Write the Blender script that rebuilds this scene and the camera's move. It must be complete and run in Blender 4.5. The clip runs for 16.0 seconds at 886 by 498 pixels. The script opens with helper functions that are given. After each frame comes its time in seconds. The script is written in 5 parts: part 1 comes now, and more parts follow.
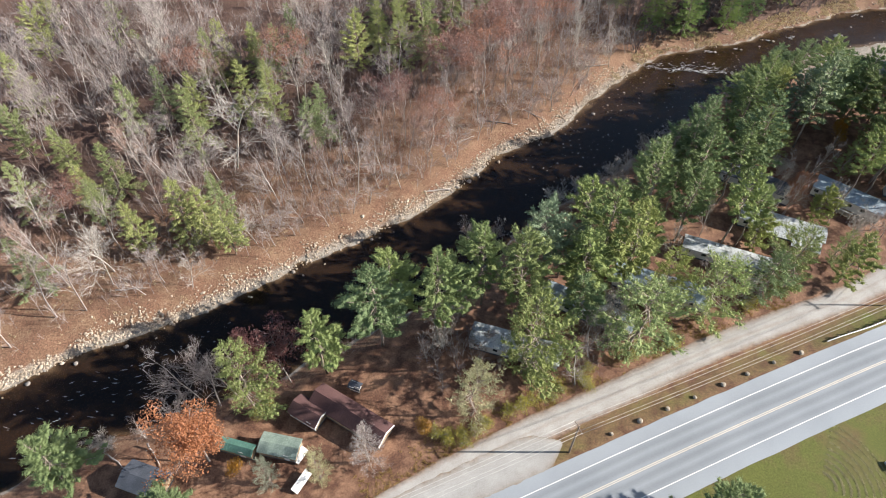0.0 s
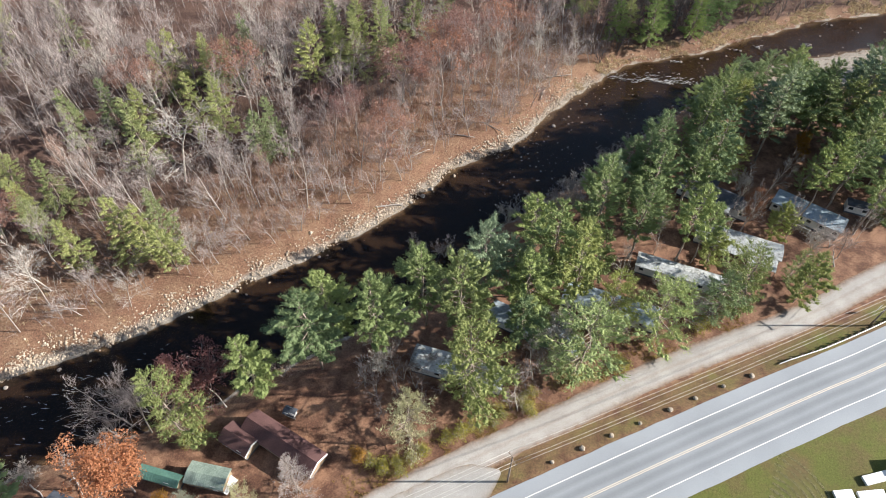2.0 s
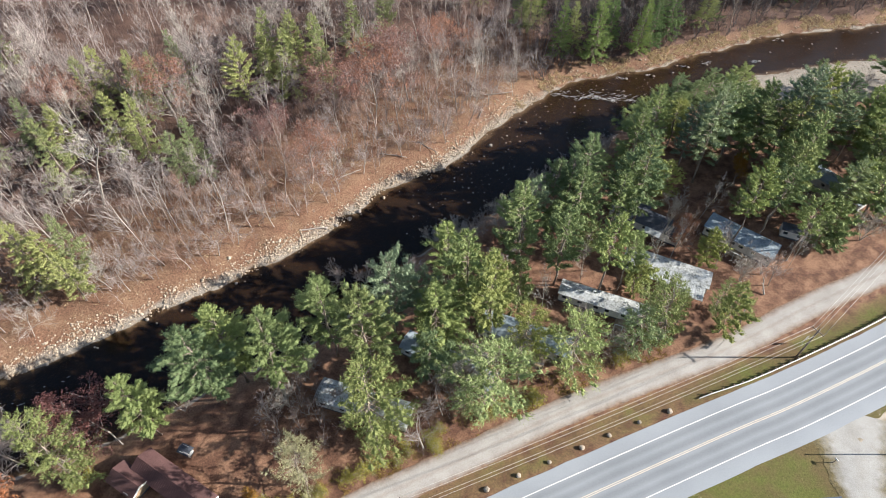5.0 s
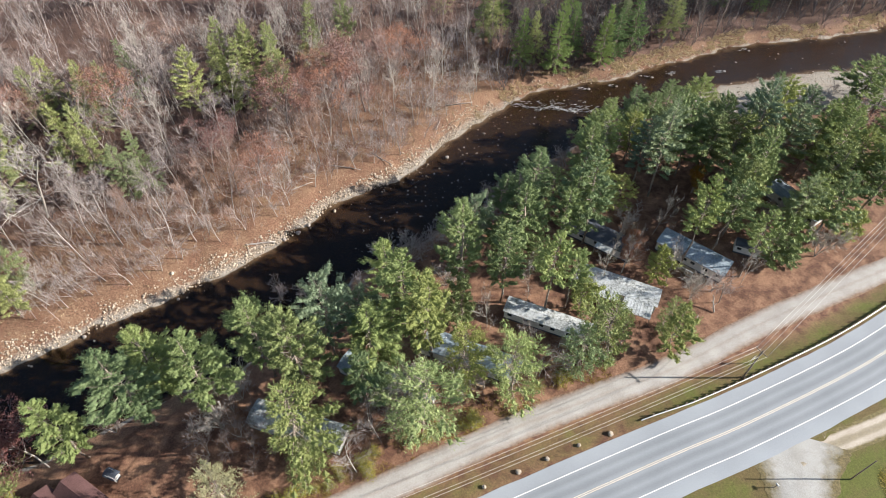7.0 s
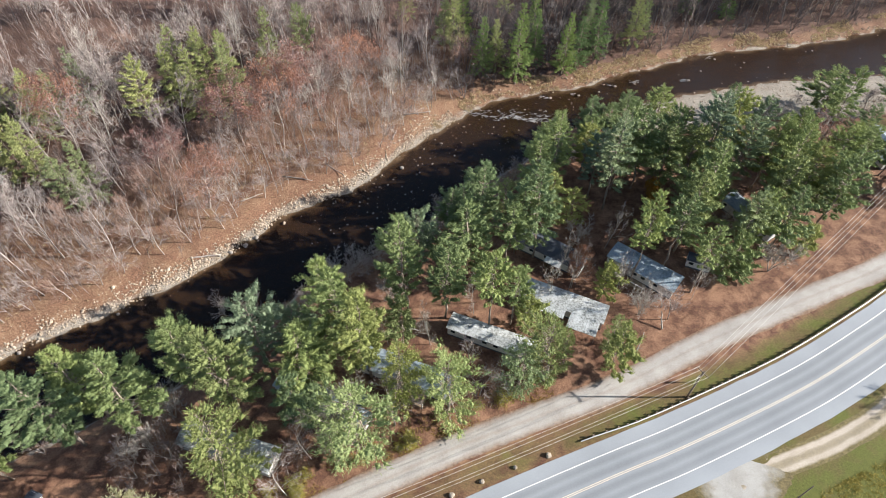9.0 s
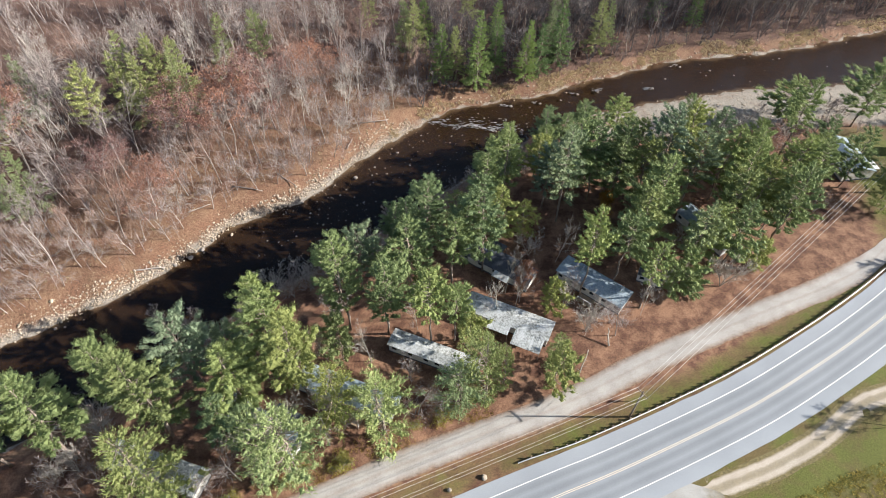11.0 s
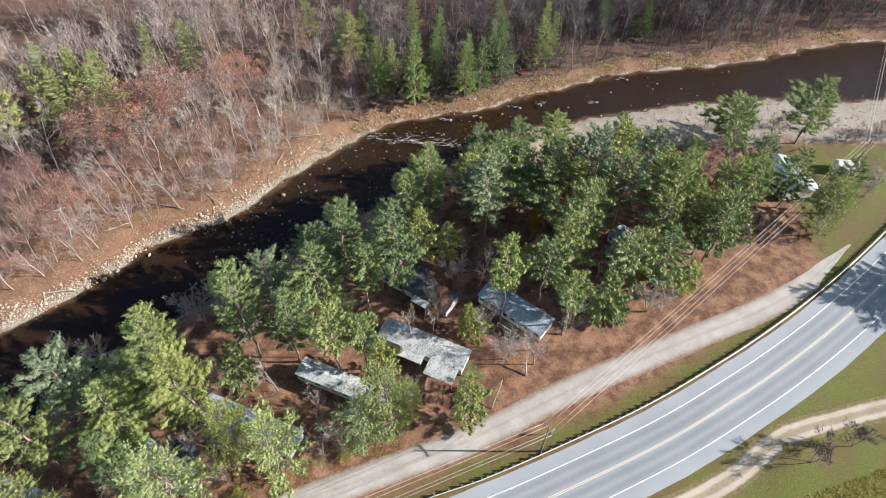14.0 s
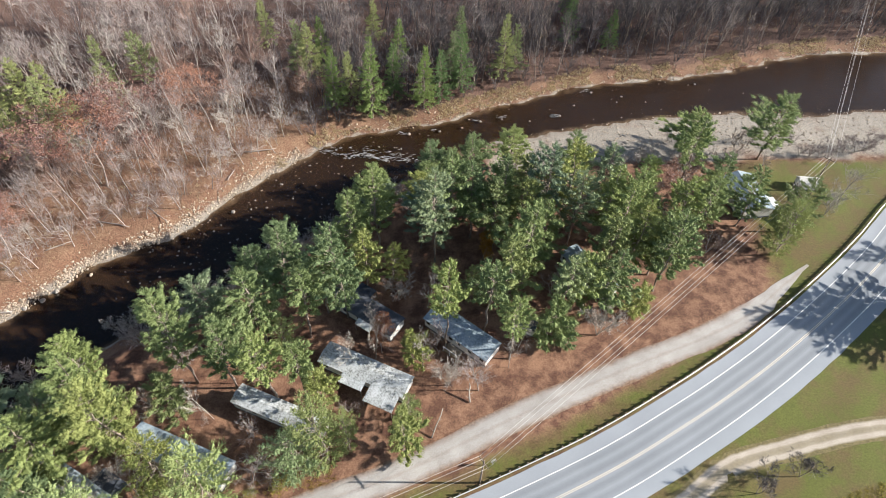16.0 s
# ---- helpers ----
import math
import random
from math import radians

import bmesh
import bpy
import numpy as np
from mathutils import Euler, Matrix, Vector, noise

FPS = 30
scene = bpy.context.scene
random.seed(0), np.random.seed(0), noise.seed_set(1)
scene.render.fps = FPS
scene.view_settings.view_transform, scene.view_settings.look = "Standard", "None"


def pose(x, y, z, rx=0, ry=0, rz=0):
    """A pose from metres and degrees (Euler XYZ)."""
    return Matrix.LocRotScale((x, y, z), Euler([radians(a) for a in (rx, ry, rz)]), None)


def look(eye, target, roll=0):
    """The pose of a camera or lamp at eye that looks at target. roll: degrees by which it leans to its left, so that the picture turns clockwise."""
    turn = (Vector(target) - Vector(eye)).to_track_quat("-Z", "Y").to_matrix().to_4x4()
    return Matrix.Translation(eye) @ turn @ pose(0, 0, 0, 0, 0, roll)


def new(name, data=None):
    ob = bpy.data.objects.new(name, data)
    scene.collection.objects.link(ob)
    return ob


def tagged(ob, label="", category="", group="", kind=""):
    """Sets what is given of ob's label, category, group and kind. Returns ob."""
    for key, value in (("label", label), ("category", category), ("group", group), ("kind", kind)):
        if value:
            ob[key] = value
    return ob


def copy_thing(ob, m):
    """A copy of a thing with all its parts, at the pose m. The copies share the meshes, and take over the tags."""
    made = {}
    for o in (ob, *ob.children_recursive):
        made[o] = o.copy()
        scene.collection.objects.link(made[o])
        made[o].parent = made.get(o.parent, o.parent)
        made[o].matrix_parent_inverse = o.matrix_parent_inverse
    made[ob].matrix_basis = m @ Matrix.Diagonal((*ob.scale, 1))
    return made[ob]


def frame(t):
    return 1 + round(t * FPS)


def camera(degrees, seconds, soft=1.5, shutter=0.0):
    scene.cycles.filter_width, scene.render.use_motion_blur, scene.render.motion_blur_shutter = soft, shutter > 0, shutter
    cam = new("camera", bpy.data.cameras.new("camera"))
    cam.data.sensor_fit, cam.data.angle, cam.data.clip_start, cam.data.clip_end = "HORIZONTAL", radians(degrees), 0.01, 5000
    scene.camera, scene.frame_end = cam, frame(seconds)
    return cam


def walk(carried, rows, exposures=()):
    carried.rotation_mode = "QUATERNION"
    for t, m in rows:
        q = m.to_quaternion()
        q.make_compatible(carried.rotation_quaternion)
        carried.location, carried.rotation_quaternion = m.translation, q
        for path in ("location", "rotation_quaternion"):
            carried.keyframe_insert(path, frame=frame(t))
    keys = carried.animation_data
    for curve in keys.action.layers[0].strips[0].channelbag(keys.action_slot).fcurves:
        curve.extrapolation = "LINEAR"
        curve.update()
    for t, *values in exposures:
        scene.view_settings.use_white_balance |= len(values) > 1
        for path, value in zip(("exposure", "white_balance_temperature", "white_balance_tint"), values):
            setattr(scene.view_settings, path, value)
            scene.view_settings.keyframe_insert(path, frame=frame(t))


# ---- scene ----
cam = camera(70.2, 16.0, soft=0.9)
PATH = [
    # seconds, eye x, y, z, yaw, pitch, roll
    (0.0, 0.562, 0.140, 98.079, 0.526, -51.070, -0.375),
    (1.0, 5.465, 2.563, 97.822, 0.378, -51.052, -0.298),
    (2.0, 10.416, 4.797, 97.646, 0.245, -50.979, -0.214),
    (3.0, 15.402, 6.872, 97.535, 0.123, -50.876, -0.121),
    (4.0, 20.412, 8.823, 97.474, 0.008, -50.763, -0.016),
    (5.0, 25.438, 10.678, 97.453, -0.105, -50.658, 0.103),
    (6.0, 30.467, 12.468, 97.462, -0.220, -50.572, 0.237),
    (7.0, 35.490, 14.221, 97.495, -0.340, -50.515, 0.388),
    (8.0, 40.499, 15.965, 97.547, -0.470, -50.493, 0.555),
    (9.0, 45.483, 17.725, 97.617, -0.611, -50.506, 0.738),
    (10.0, 50.433, 19.528, 97.705, -0.768, -50.552, 0.939),
    (11.0, 55.342, 21.396, 97.815, -0.942, -50.625, 1.154),
    (12.0, 60.201, 23.354, 97.953, -1.137, -50.715, 1.384),
    (13.0, 65.003, 25.423, 98.127, -1.354, -50.809, 1.627),
    (14.0, 69.740, 27.625, 98.347, -1.596, -50.888, 1.881),
    (15.0, 74.405, 29.978, 98.627, -1.863, -50.932, 2.142),
    (16.0, 78.991, 32.501, 98.981, -2.158, -50.914, 2.409),
]
walk(cam, [(t, pose(x, y, z, 0, 0, yaw) @ pose(0, 0, 0, 90 + pitch) @ pose(0, 0, 0, 0, 0, roll)) for t, x, y, z, yaw, pitch, roll in PATH])

# ---- light ----
SUN_UP = 24.5
scene.view_settings.exposure = 1.16
world = bpy.data.worlds.new("sky")
scene.world = world
world.use_nodes = True
sky_tex = world.node_tree.nodes.new("ShaderNodeTexSky")
sky_tex.sky_type = "NISHITA"
sky_tex.sun_disc = False
sky_tex.sun_elevation, sky_tex.sun_rotation = radians(SUN_UP), radians(90)
world.node_tree.links.new(sky_tex.outputs[0], world.node_tree.nodes["Background"].inputs[0])
world.node_tree.nodes["Background"].inputs[1].default_value = 0.078
sun_data = bpy.data.lights.new("sun", "SUN")
sun_data.energy, sun_data.angle, sun_data.color = 5.0, radians(0.5), (1.0, 0.95, 0.88)
sun = new("sun", sun_data)
sun.matrix_world = look((200, 0, 200 * math.tan(radians(SUN_UP))), (0, 0, 0))


# ---- materials ----
def rgba(c):
    return (*c, 1.0)


def material(name, colors, rough=0.8, scale=1.0, fine=12.0, bump=0.0, metal=0.0, islands=0.0, objects=0.0, through_light=0.0):
    """Principled surface: colours mixed by coarse and fine noise, with relief."""
    m = bpy.data.materials.new(name)
    m.use_nodes = True
    nt = m.node_tree
    bsdf = nt.nodes["Principled BSDF"]
    bsdf.inputs["Roughness"].default_value, bsdf.inputs["Metallic"].default_value = rough, metal
    geo = nt.nodes.new("ShaderNodeTexCoord")
    n1, n2 = nt.nodes.new("ShaderNodeTexNoise"), nt.nodes.new("ShaderNodeTexNoise")
    for n, s in ((n1, scale), (n2, fine)):
        n.inputs["Scale"].default_value, n.inputs["Detail"].default_value = s, 4
        nt.links.new(geo.outputs["Object"], n.inputs["Vector"])
    add = nt.nodes.new("ShaderNodeMath")
    add.operation = "MULTIPLY_ADD"
    add.inputs[1].default_value = 0.5
    half = nt.nodes.new("ShaderNodeMath")
    half.operation = "MULTIPLY"
    half.inputs[1].default_value = 0.5
    nt.links.new(n2.outputs["Fac"], half.inputs[0])
    nt.links.new(n1.outputs["Fac"], add.inputs[0])
    nt.links.new(half.outputs[0], add.inputs[2])
    value = add.outputs[0]
    if islands or objects:
        src = nt.nodes.new("ShaderNodeNewGeometry" if islands else "ShaderNodeObjectInfo")
        mix = nt.nodes.new("ShaderNodeMix")
        mix.inputs["Factor"].default_value = islands or objects
        nt.links.new(value, mix.inputs["A"])
        nt.links.new(src.outputs["Random Per Island" if islands else "Random"], mix.inputs["B"])
        value = mix.outputs["Result"]
    ramp = nt.nodes.new("ShaderNodeValToRGB")
    lo, hi = (0.1, 0.9) if (islands or objects) else (0.36, 0.64)
    k = len(colors)
    for i in range(k - 2):
        ramp.color_ramp.elements.new(0.5)
    for i, c in enumerate(colors):
        e = ramp.color_ramp.elements[i]
        e.position, e.color = lo + (hi - lo) * i / max(k - 1, 1), rgba(c)
    nt.links.new(value, ramp.inputs[0])
    color = ramp.outputs[0]
    if through_light:
        who = nt.nodes.new("ShaderNodeObjectInfo")
        tint = nt.nodes.new("ShaderNodeValToRGB")
        tint.color_ramp.elements[0].color, tint.color_ramp.elements[1].color = (0.76, 0.8, 0.86, 1), (1.22, 1.14, 0.9, 1)
        nt.links.new(who.outputs["Random"], tint.inputs[0])
        vary = nt.nodes.new("ShaderNodeMix")
        vary.data_type, vary.blend_type = "RGBA", "MULTIPLY"
        vary.inputs[0].default_value = 1.0
        nt.links.new(color, vary.inputs[6]), nt.links.new(tint.outputs[0], vary.inputs[7])
        color = vary.outputs[2]
    nt.links.new(color, bsdf.inputs["Base Color"])
    if bump:
        b = nt.nodes.new("ShaderNodeBump")
        b.inputs["Strength"].default_value, b.inputs["Distance"].default_value = 1.0, bump
        nt.links.new(n2.outputs["Fac"], b.inputs["Height"])
        nt.links.new(b.outputs[0], bsdf.inputs["Normal"])
    if through_light:
        bsdf.inputs["Specular IOR Level"].default_value = 0.15
        tr = nt.nodes.new("ShaderNodeBsdfTranslucent")
        ms = nt.nodes.new("ShaderNodeMixShader")
        ms.inputs[0].default_value = through_light
        nt.links.new(color, tr.inputs[0])
        nt.links.new(bsdf.outputs[0], ms.inputs[1])
        nt.links.new(tr.outputs[0], ms.inputs[2])
        nt.links.new(ms.outputs[0], nt.nodes["Material Output"].inputs[0])
    return m


M_BARK = material("pine bark", [(0.160, 0.120, 0.096), (0.384, 0.320, 0.272)], 0.9, 1.5, 14)
M_GREYBARK = material("grey bark", [(0.216, 0.182, 0.166), (0.455, 0.405, 0.365)], 0.9, 0.8, 9, objects=0.6)
M_PALEBARK = material("pale bark", [(0.243, 0.213, 0.182), (0.466, 0.425, 0.375)], 0.85, 0.8, 9)
M_PINE = material("pine needles", [(0.155, 0.203, 0.094), (0.216, 0.274, 0.123), (0.301, 0.364, 0.171)], 0.7, 0.5, 1.5, islands=0.12, through_light=0.24)
M_SPRUCE = material("greyish needles", [(0.162, 0.212, 0.132), (0.229, 0.287, 0.178), (0.308, 0.371, 0.239)], 0.7, 0.5, 1.5, islands=0.12, through_light=0.24)
M_YELLOWPINE = material("yellow-green needles", [(0.183, 0.219, 0.087), (0.252, 0.290, 0.117), (0.334, 0.370, 0.162)], 0.7, 0.5, 1.5, islands=0.12, through_light=0.24)
M_PALEPINE = material("pale needles", [(0.212, 0.263, 0.129), (0.287, 0.354, 0.174), (0.378, 0.455, 0.235)], 0.7, 0.5, 1.5, islands=0.12, through_light=0.24)
M_FARPINE = material("fresh green needles", [(0.211, 0.244, 0.120), (0.290, 0.328, 0.161), (0.401, 0.432, 0.226)], 0.7, 0.5, 1.5, islands=0.12, through_light=0.24)
M_BUSHLEAF = material("yellow-green bush leaves", [(0.176, 0.180, 0.046), (0.320, 0.300, 0.078), (0.480, 0.405, 0.130)], 0.7, 0.5, 1.5, islands=0.3, through_light=0.3)
M_RUST = material("rust leaves", [(0.260, 0.105, 0.056), (0.546, 0.255, 0.144)], 0.7, 0.3, 1.5, islands=0.6, through_light=0.3)
M_HEMLOCK = material("dark hemlock needles", [(0.134, 0.192, 0.081), (0.189, 0.263, 0.107), (0.277, 0.358, 0.146)], 0.7, 0.5, 1.5, islands=0.12, through_light=0.22)
M_CREAM = material("pale cream-green needles", [(0.248, 0.248, 0.166), (0.368, 0.368, 0.258), (0.497, 0.488, 0.368)], 0.7, 0.5, 1.5, islands=0.12, through_light=0.4)
M_LAVENDER = material("lavender-grey twigs", [(0.071, 0.060, 0.060), (0.152, 0.135, 0.137)], 0.9, 0.2, 2, islands=0.5)
M_DARKRED = material("dark red leaves", [(0.13, 0.05, 0.045), (0.27, 0.13, 0.12)], 0.7, 0.3, 1.5, islands=0.5, through_light=0.3)
M_DRYLEAF = material("dull red leaves", [(0.23, 0.115, 0.092), (0.42, 0.235, 0.195)], 0.7, 0.3, 1.5, islands=0.6, through_light=0.3)
M_WHITE = material("white road paint", [(0.62, 0.62, 0.6), (0.8, 0.8, 0.78)], 0.6, 0.5, 14)
M_YELLOW = material("faded yellow paint", [(0.667, 0.549, 0.392), (0.782, 0.695, 0.553)], 0.6, 0.5, 14)
M_STONE = material("river stone", [(0.184, 0.14, 0.099), (0.356, 0.286, 0.213), (0.54, 0.458, 0.361)], 0.9, 1.2, 8, 0.02, islands=0.6)
M_WETSTONE = material("wet river stone", [(0.05, 0.04, 0.03), (0.13, 0.11, 0.09), (0.3, 0.27, 0.24)], 0.6, 1.2, 8, 0.02, islands=0.6, objects=0.0)
M_GREYTWIG = material("brown-grey twigs", [(0.153, 0.112, 0.098), (0.306, 0.240, 0.215)], 0.9, 0.2, 2, islands=0.5)
M_BOULDER = material("pale boulder", [(0.218, 0.179, 0.138), (0.435, 0.369, 0.298)], 0.9, 1.5, 9, 0.02)
M_STEEL = material("galvanised steel", [(0.5, 0.5, 0.5), (0.62, 0.62, 0.62)], 0.45, 1, 10, metal=0.7)
M_POLE = material("weathered pole wood", [(0.16, 0.12, 0.09), (0.28, 0.22, 0.18)], 0.9, 1, 12)
M_WIRE = material("cable", [(0.5, 0.47, 0.44), (0.62, 0.6, 0.56)], 0.5, 1, 3)
M_ROOFW = material("white metal roof with stains", [(0.18, 0.185, 0.175), (0.45, 0.47, 0.47), (0.6, 0.62, 0.63)], 0.5, 0.5, 3, 0.004)
M_ROOFG = material("grey-blue metal roof", [(0.2, 0.24, 0.26), (0.36, 0.42, 0.47)], 0.5, 0.35, 3, 0.004)
M_ROOFD = material("dark shingle roof", [(0.035, 0.042, 0.055), (0.085, 0.095, 0.12)], 0.8, 0.5, 6, 0.01)
M_ROOFR = material("brown-red shingle roof", [(0.075, 0.035, 0.034), (0.135, 0.07, 0.066)], 0.85, 0.5, 6, 0.01)
M_ROOFGR = material("green metal roof", [(0.06, 0.14, 0.11), (0.11, 0.22, 0.18)], 0.5, 0.5, 4)
M_TARPAPER = material("bare plywood", [(0.2, 0.14, 0.09), (0.36, 0.27, 0.18)], 0.8, 0.6, 5)
M_RUSTMETAL = material("rusted sheet metal", [(0.2, 0.11, 0.07), (0.36, 0.3, 0.27)], 0.6, 0.6, 4)
M_ROOFB = material("faded blue-grey metal roof", [(0.13, 0.17, 0.2), (0.27, 0.33, 0.38), (0.36, 0.42, 0.46)], 0.5, 0.35, 3, 0.004)
M_ROOFGP = material("pale green corrugated roof", [(0.16, 0.21, 0.18), (0.32, 0.38, 0.33)], 0.5, 0.6, 4)
M_SIDING = material("pale siding", [(0.5, 0.49, 0.46), (0.66, 0.65, 0.62)], 0.7, 0.5, 6)
M_WINDOW = material("dark window glass", [(0.02, 0.025, 0.03), (0.04, 0.045, 0.05)], 0.08, 1, 3)
M_BRANCH = material("grey twigs", [(0.201, 0.166, 0.154), (0.445, 0.383, 0.359)], 0.9, 0.2, 2, islands=0.5)


M_PALETWIG = material("pale twigs", [(0.324, 0.283, 0.253), (0.527, 0.485, 0.435)], 0.9, 0.2, 2, islands=0.5)
M_REDTWIG = material("reddish twigs", [(0.22, 0.135, 0.105), (0.38, 0.255, 0.205)], 0.9, 0.2, 2, islands=0.5)
M_ORANGE = material("orange leaves", [(0.24, 0.12, 0.03), (0.45, 0.26, 0.06)], 0.7, 0.3, 1.5, islands=0.6, through_light=0.3)
M_DRYGRASS = material("dry tan grass", [(0.408, 0.318, 0.192), (0.720, 0.588, 0.396)], 0.9, 0.3, 2, islands=0.5, through_light=0.35)
M_ROUGH = material("rough yellow-green grass", [(0.145, 0.142, 0.036), (0.290, 0.257, 0.078), (0.522, 0.419, 0.168)], 0.9, 0.3, 2, islands=0.5, through_light=0.3)
M_GOLD = material("dry golden grass", [(0.16, 0.13, 0.04), (0.3, 0.215, 0.09), (0.42, 0.29, 0.15)], 0.9, 0.3, 2, islands=0.5, through_light=0.3)
M_STRAW = material("pale straw", [(0.3, 0.27, 0.13), (0.5, 0.45, 0.27)], 0.9, 0.3, 2, islands=0.4, through_light=0.3)
# Colours the riffles, and the pale slivers that stand for ripple glints.
M_FOAM_GLINT = material("white water", [(0.204, 0.204, 0.204), (0.464, 0.464, 0.464)], 0.5, 1, 5)
M_BLUE = material("dark blue painted steel", [(0.02, 0.045, 0.1), (0.04, 0.08, 0.16)], 0.5, 0.8, 5)


def ground_material():
    m = bpy.data.materials.new("ground")
    m.use_nodes = True
    nt = m.node_tree
    L = nt.links.new
    bsdf = nt.nodes["Principled BSDF"]
    bsdf.inputs["Roughness"].default_value = 0.95
    co = nt.nodes.new("ShaderNodeTexCoord").outputs["Object"]

    def noise_at(scale, detail=5, rough=0.6):
        n = nt.nodes.new("ShaderNodeTexNoise")
        n.inputs["Scale"].default_value, n.inputs["Detail"].default_value, n.inputs["Roughness"].default_value = scale, detail, rough
        L(co, n.inputs["Vector"])
        return n.outputs["Fac"]

    def ramp(value, *stops):
        r = nt.nodes.new("ShaderNodeValToRGB")
        while len(r.color_ramp.elements) < len(stops):
            r.color_ramp.elements.new(0.5)
        for e, (p, c) in zip(r.color_ramp.elements, stops):
            e.position, e.color = p, rgba(c)
        L(value, r.inputs[0])
        return r.outputs[0]

    def mix(f, a, b):
        n = nt.nodes.new("ShaderNodeMix")
        n.data_type = "RGBA"
        L(f, n.inputs[0]), L(a, n.inputs[6]), L(b, n.inputs[7])
        return n.outputs[2]

    fine, mid, wide = noise_at(3.4, 9, 0.82), noise_at(0.35, 5, 0.65), noise_at(0.06, 4)
    zone = nt.nodes.new("ShaderNodeVertexColor")
    zone.layer_name = "zone"
    parts = nt.nodes.new("ShaderNodeSeparateColor")
    L(zone.outputs["Color"], parts.inputs[0])

    def mask(channel, soft=0.22):
        a = nt.nodes.new("ShaderNodeMath")
        a.operation = "ADD"
        L(parts.outputs[channel], a.inputs[0])
        w = nt.nodes.new("ShaderNodeMath")
        w.operation = "MULTIPLY_ADD"
        w.inputs[1].default_value, w.inputs[2].default_value = 0.9, -0.45
        L(mid, w.inputs[0])
        L(w.outputs[0], a.inputs[1])
        return ramp(a.outputs[0], (0.5 - soft, (0, 0, 0)), (0.5 + soft, (1, 1, 1)))

    # Woods floor: brown litter, with the shade under the trees darkened into it.
    shaded_forest = ramp(fine, (0.38, (0.034, 0.019, 0.015)), (0.5, (0.112, 0.062, 0.045)), (0.66, (0.23, 0.14, 0.104)))
    tan_a = ramp(fine, (0.38, (0.085, 0.05, 0.03)), (0.5, (0.2, 0.114, 0.068)), (0.66, (0.38, 0.255, 0.165)))
    tan_b = ramp(fine, (0.38, (0.06, 0.032, 0.02)), (0.5, (0.165, 0.083, 0.05)), (0.66, (0.3, 0.175, 0.11)))
    tan = mix(ramp(noise_at(0.22, 6, 0.75), (0.42, (0, 0, 0)), (0.58, (1, 1, 1))), tan_a, tan_b)
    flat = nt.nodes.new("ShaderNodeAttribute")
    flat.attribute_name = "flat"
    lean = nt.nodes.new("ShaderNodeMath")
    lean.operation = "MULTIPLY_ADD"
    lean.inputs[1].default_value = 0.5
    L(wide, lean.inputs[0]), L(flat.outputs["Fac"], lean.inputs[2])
    base = mix(ramp(lean.outputs[0], (0.45, (0, 0, 0)), (0.95, (1, 1, 1))), shaded_forest, tan)
    litter_a = ramp(fine, (0.36, (0.055, 0.024, 0.015)), (0.66, (0.17, 0.08, 0.048)))
    litter_b = ramp(fine, (0.36, (0.17, 0.086, 0.05)), (0.66, (0.37, 0.21, 0.13)))
    litter = mix(ramp(mid, (0.4, (0, 0, 0)), (0.62, (1, 1, 1))), litter_a, litter_b)
    grass_a = ramp(fine, (0.36, (0.062, 0.072, 0.011)), (0.66, (0.135, 0.143, 0.027)))
    grass_b = ramp(fine, (0.36, (0.072, 0.052, 0.018)), (0.66, (0.165, 0.12, 0.045)))
    grass = mix(ramp(noise_at(0.11, 6, 0.62), (0.44, (0, 0, 0)), (0.6, (1, 1, 1))), grass_a, grass_b)
    sand = ramp(fine, (0.38, (0.13, 0.11, 0.088)), (0.64, (0.46, 0.41, 0.345)))
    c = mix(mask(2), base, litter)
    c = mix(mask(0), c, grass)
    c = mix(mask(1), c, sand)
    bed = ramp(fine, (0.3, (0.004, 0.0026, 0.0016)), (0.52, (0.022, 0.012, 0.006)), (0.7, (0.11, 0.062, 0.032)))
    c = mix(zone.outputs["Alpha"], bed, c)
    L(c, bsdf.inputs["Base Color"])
    b = nt.nodes.new("ShaderNodeBump")
    b.inputs["Distance"].default_value = 0.06
    L(fine, b.inputs["Height"])
    L(b.outputs[0], bsdf.inputs["Normal"])
    return m


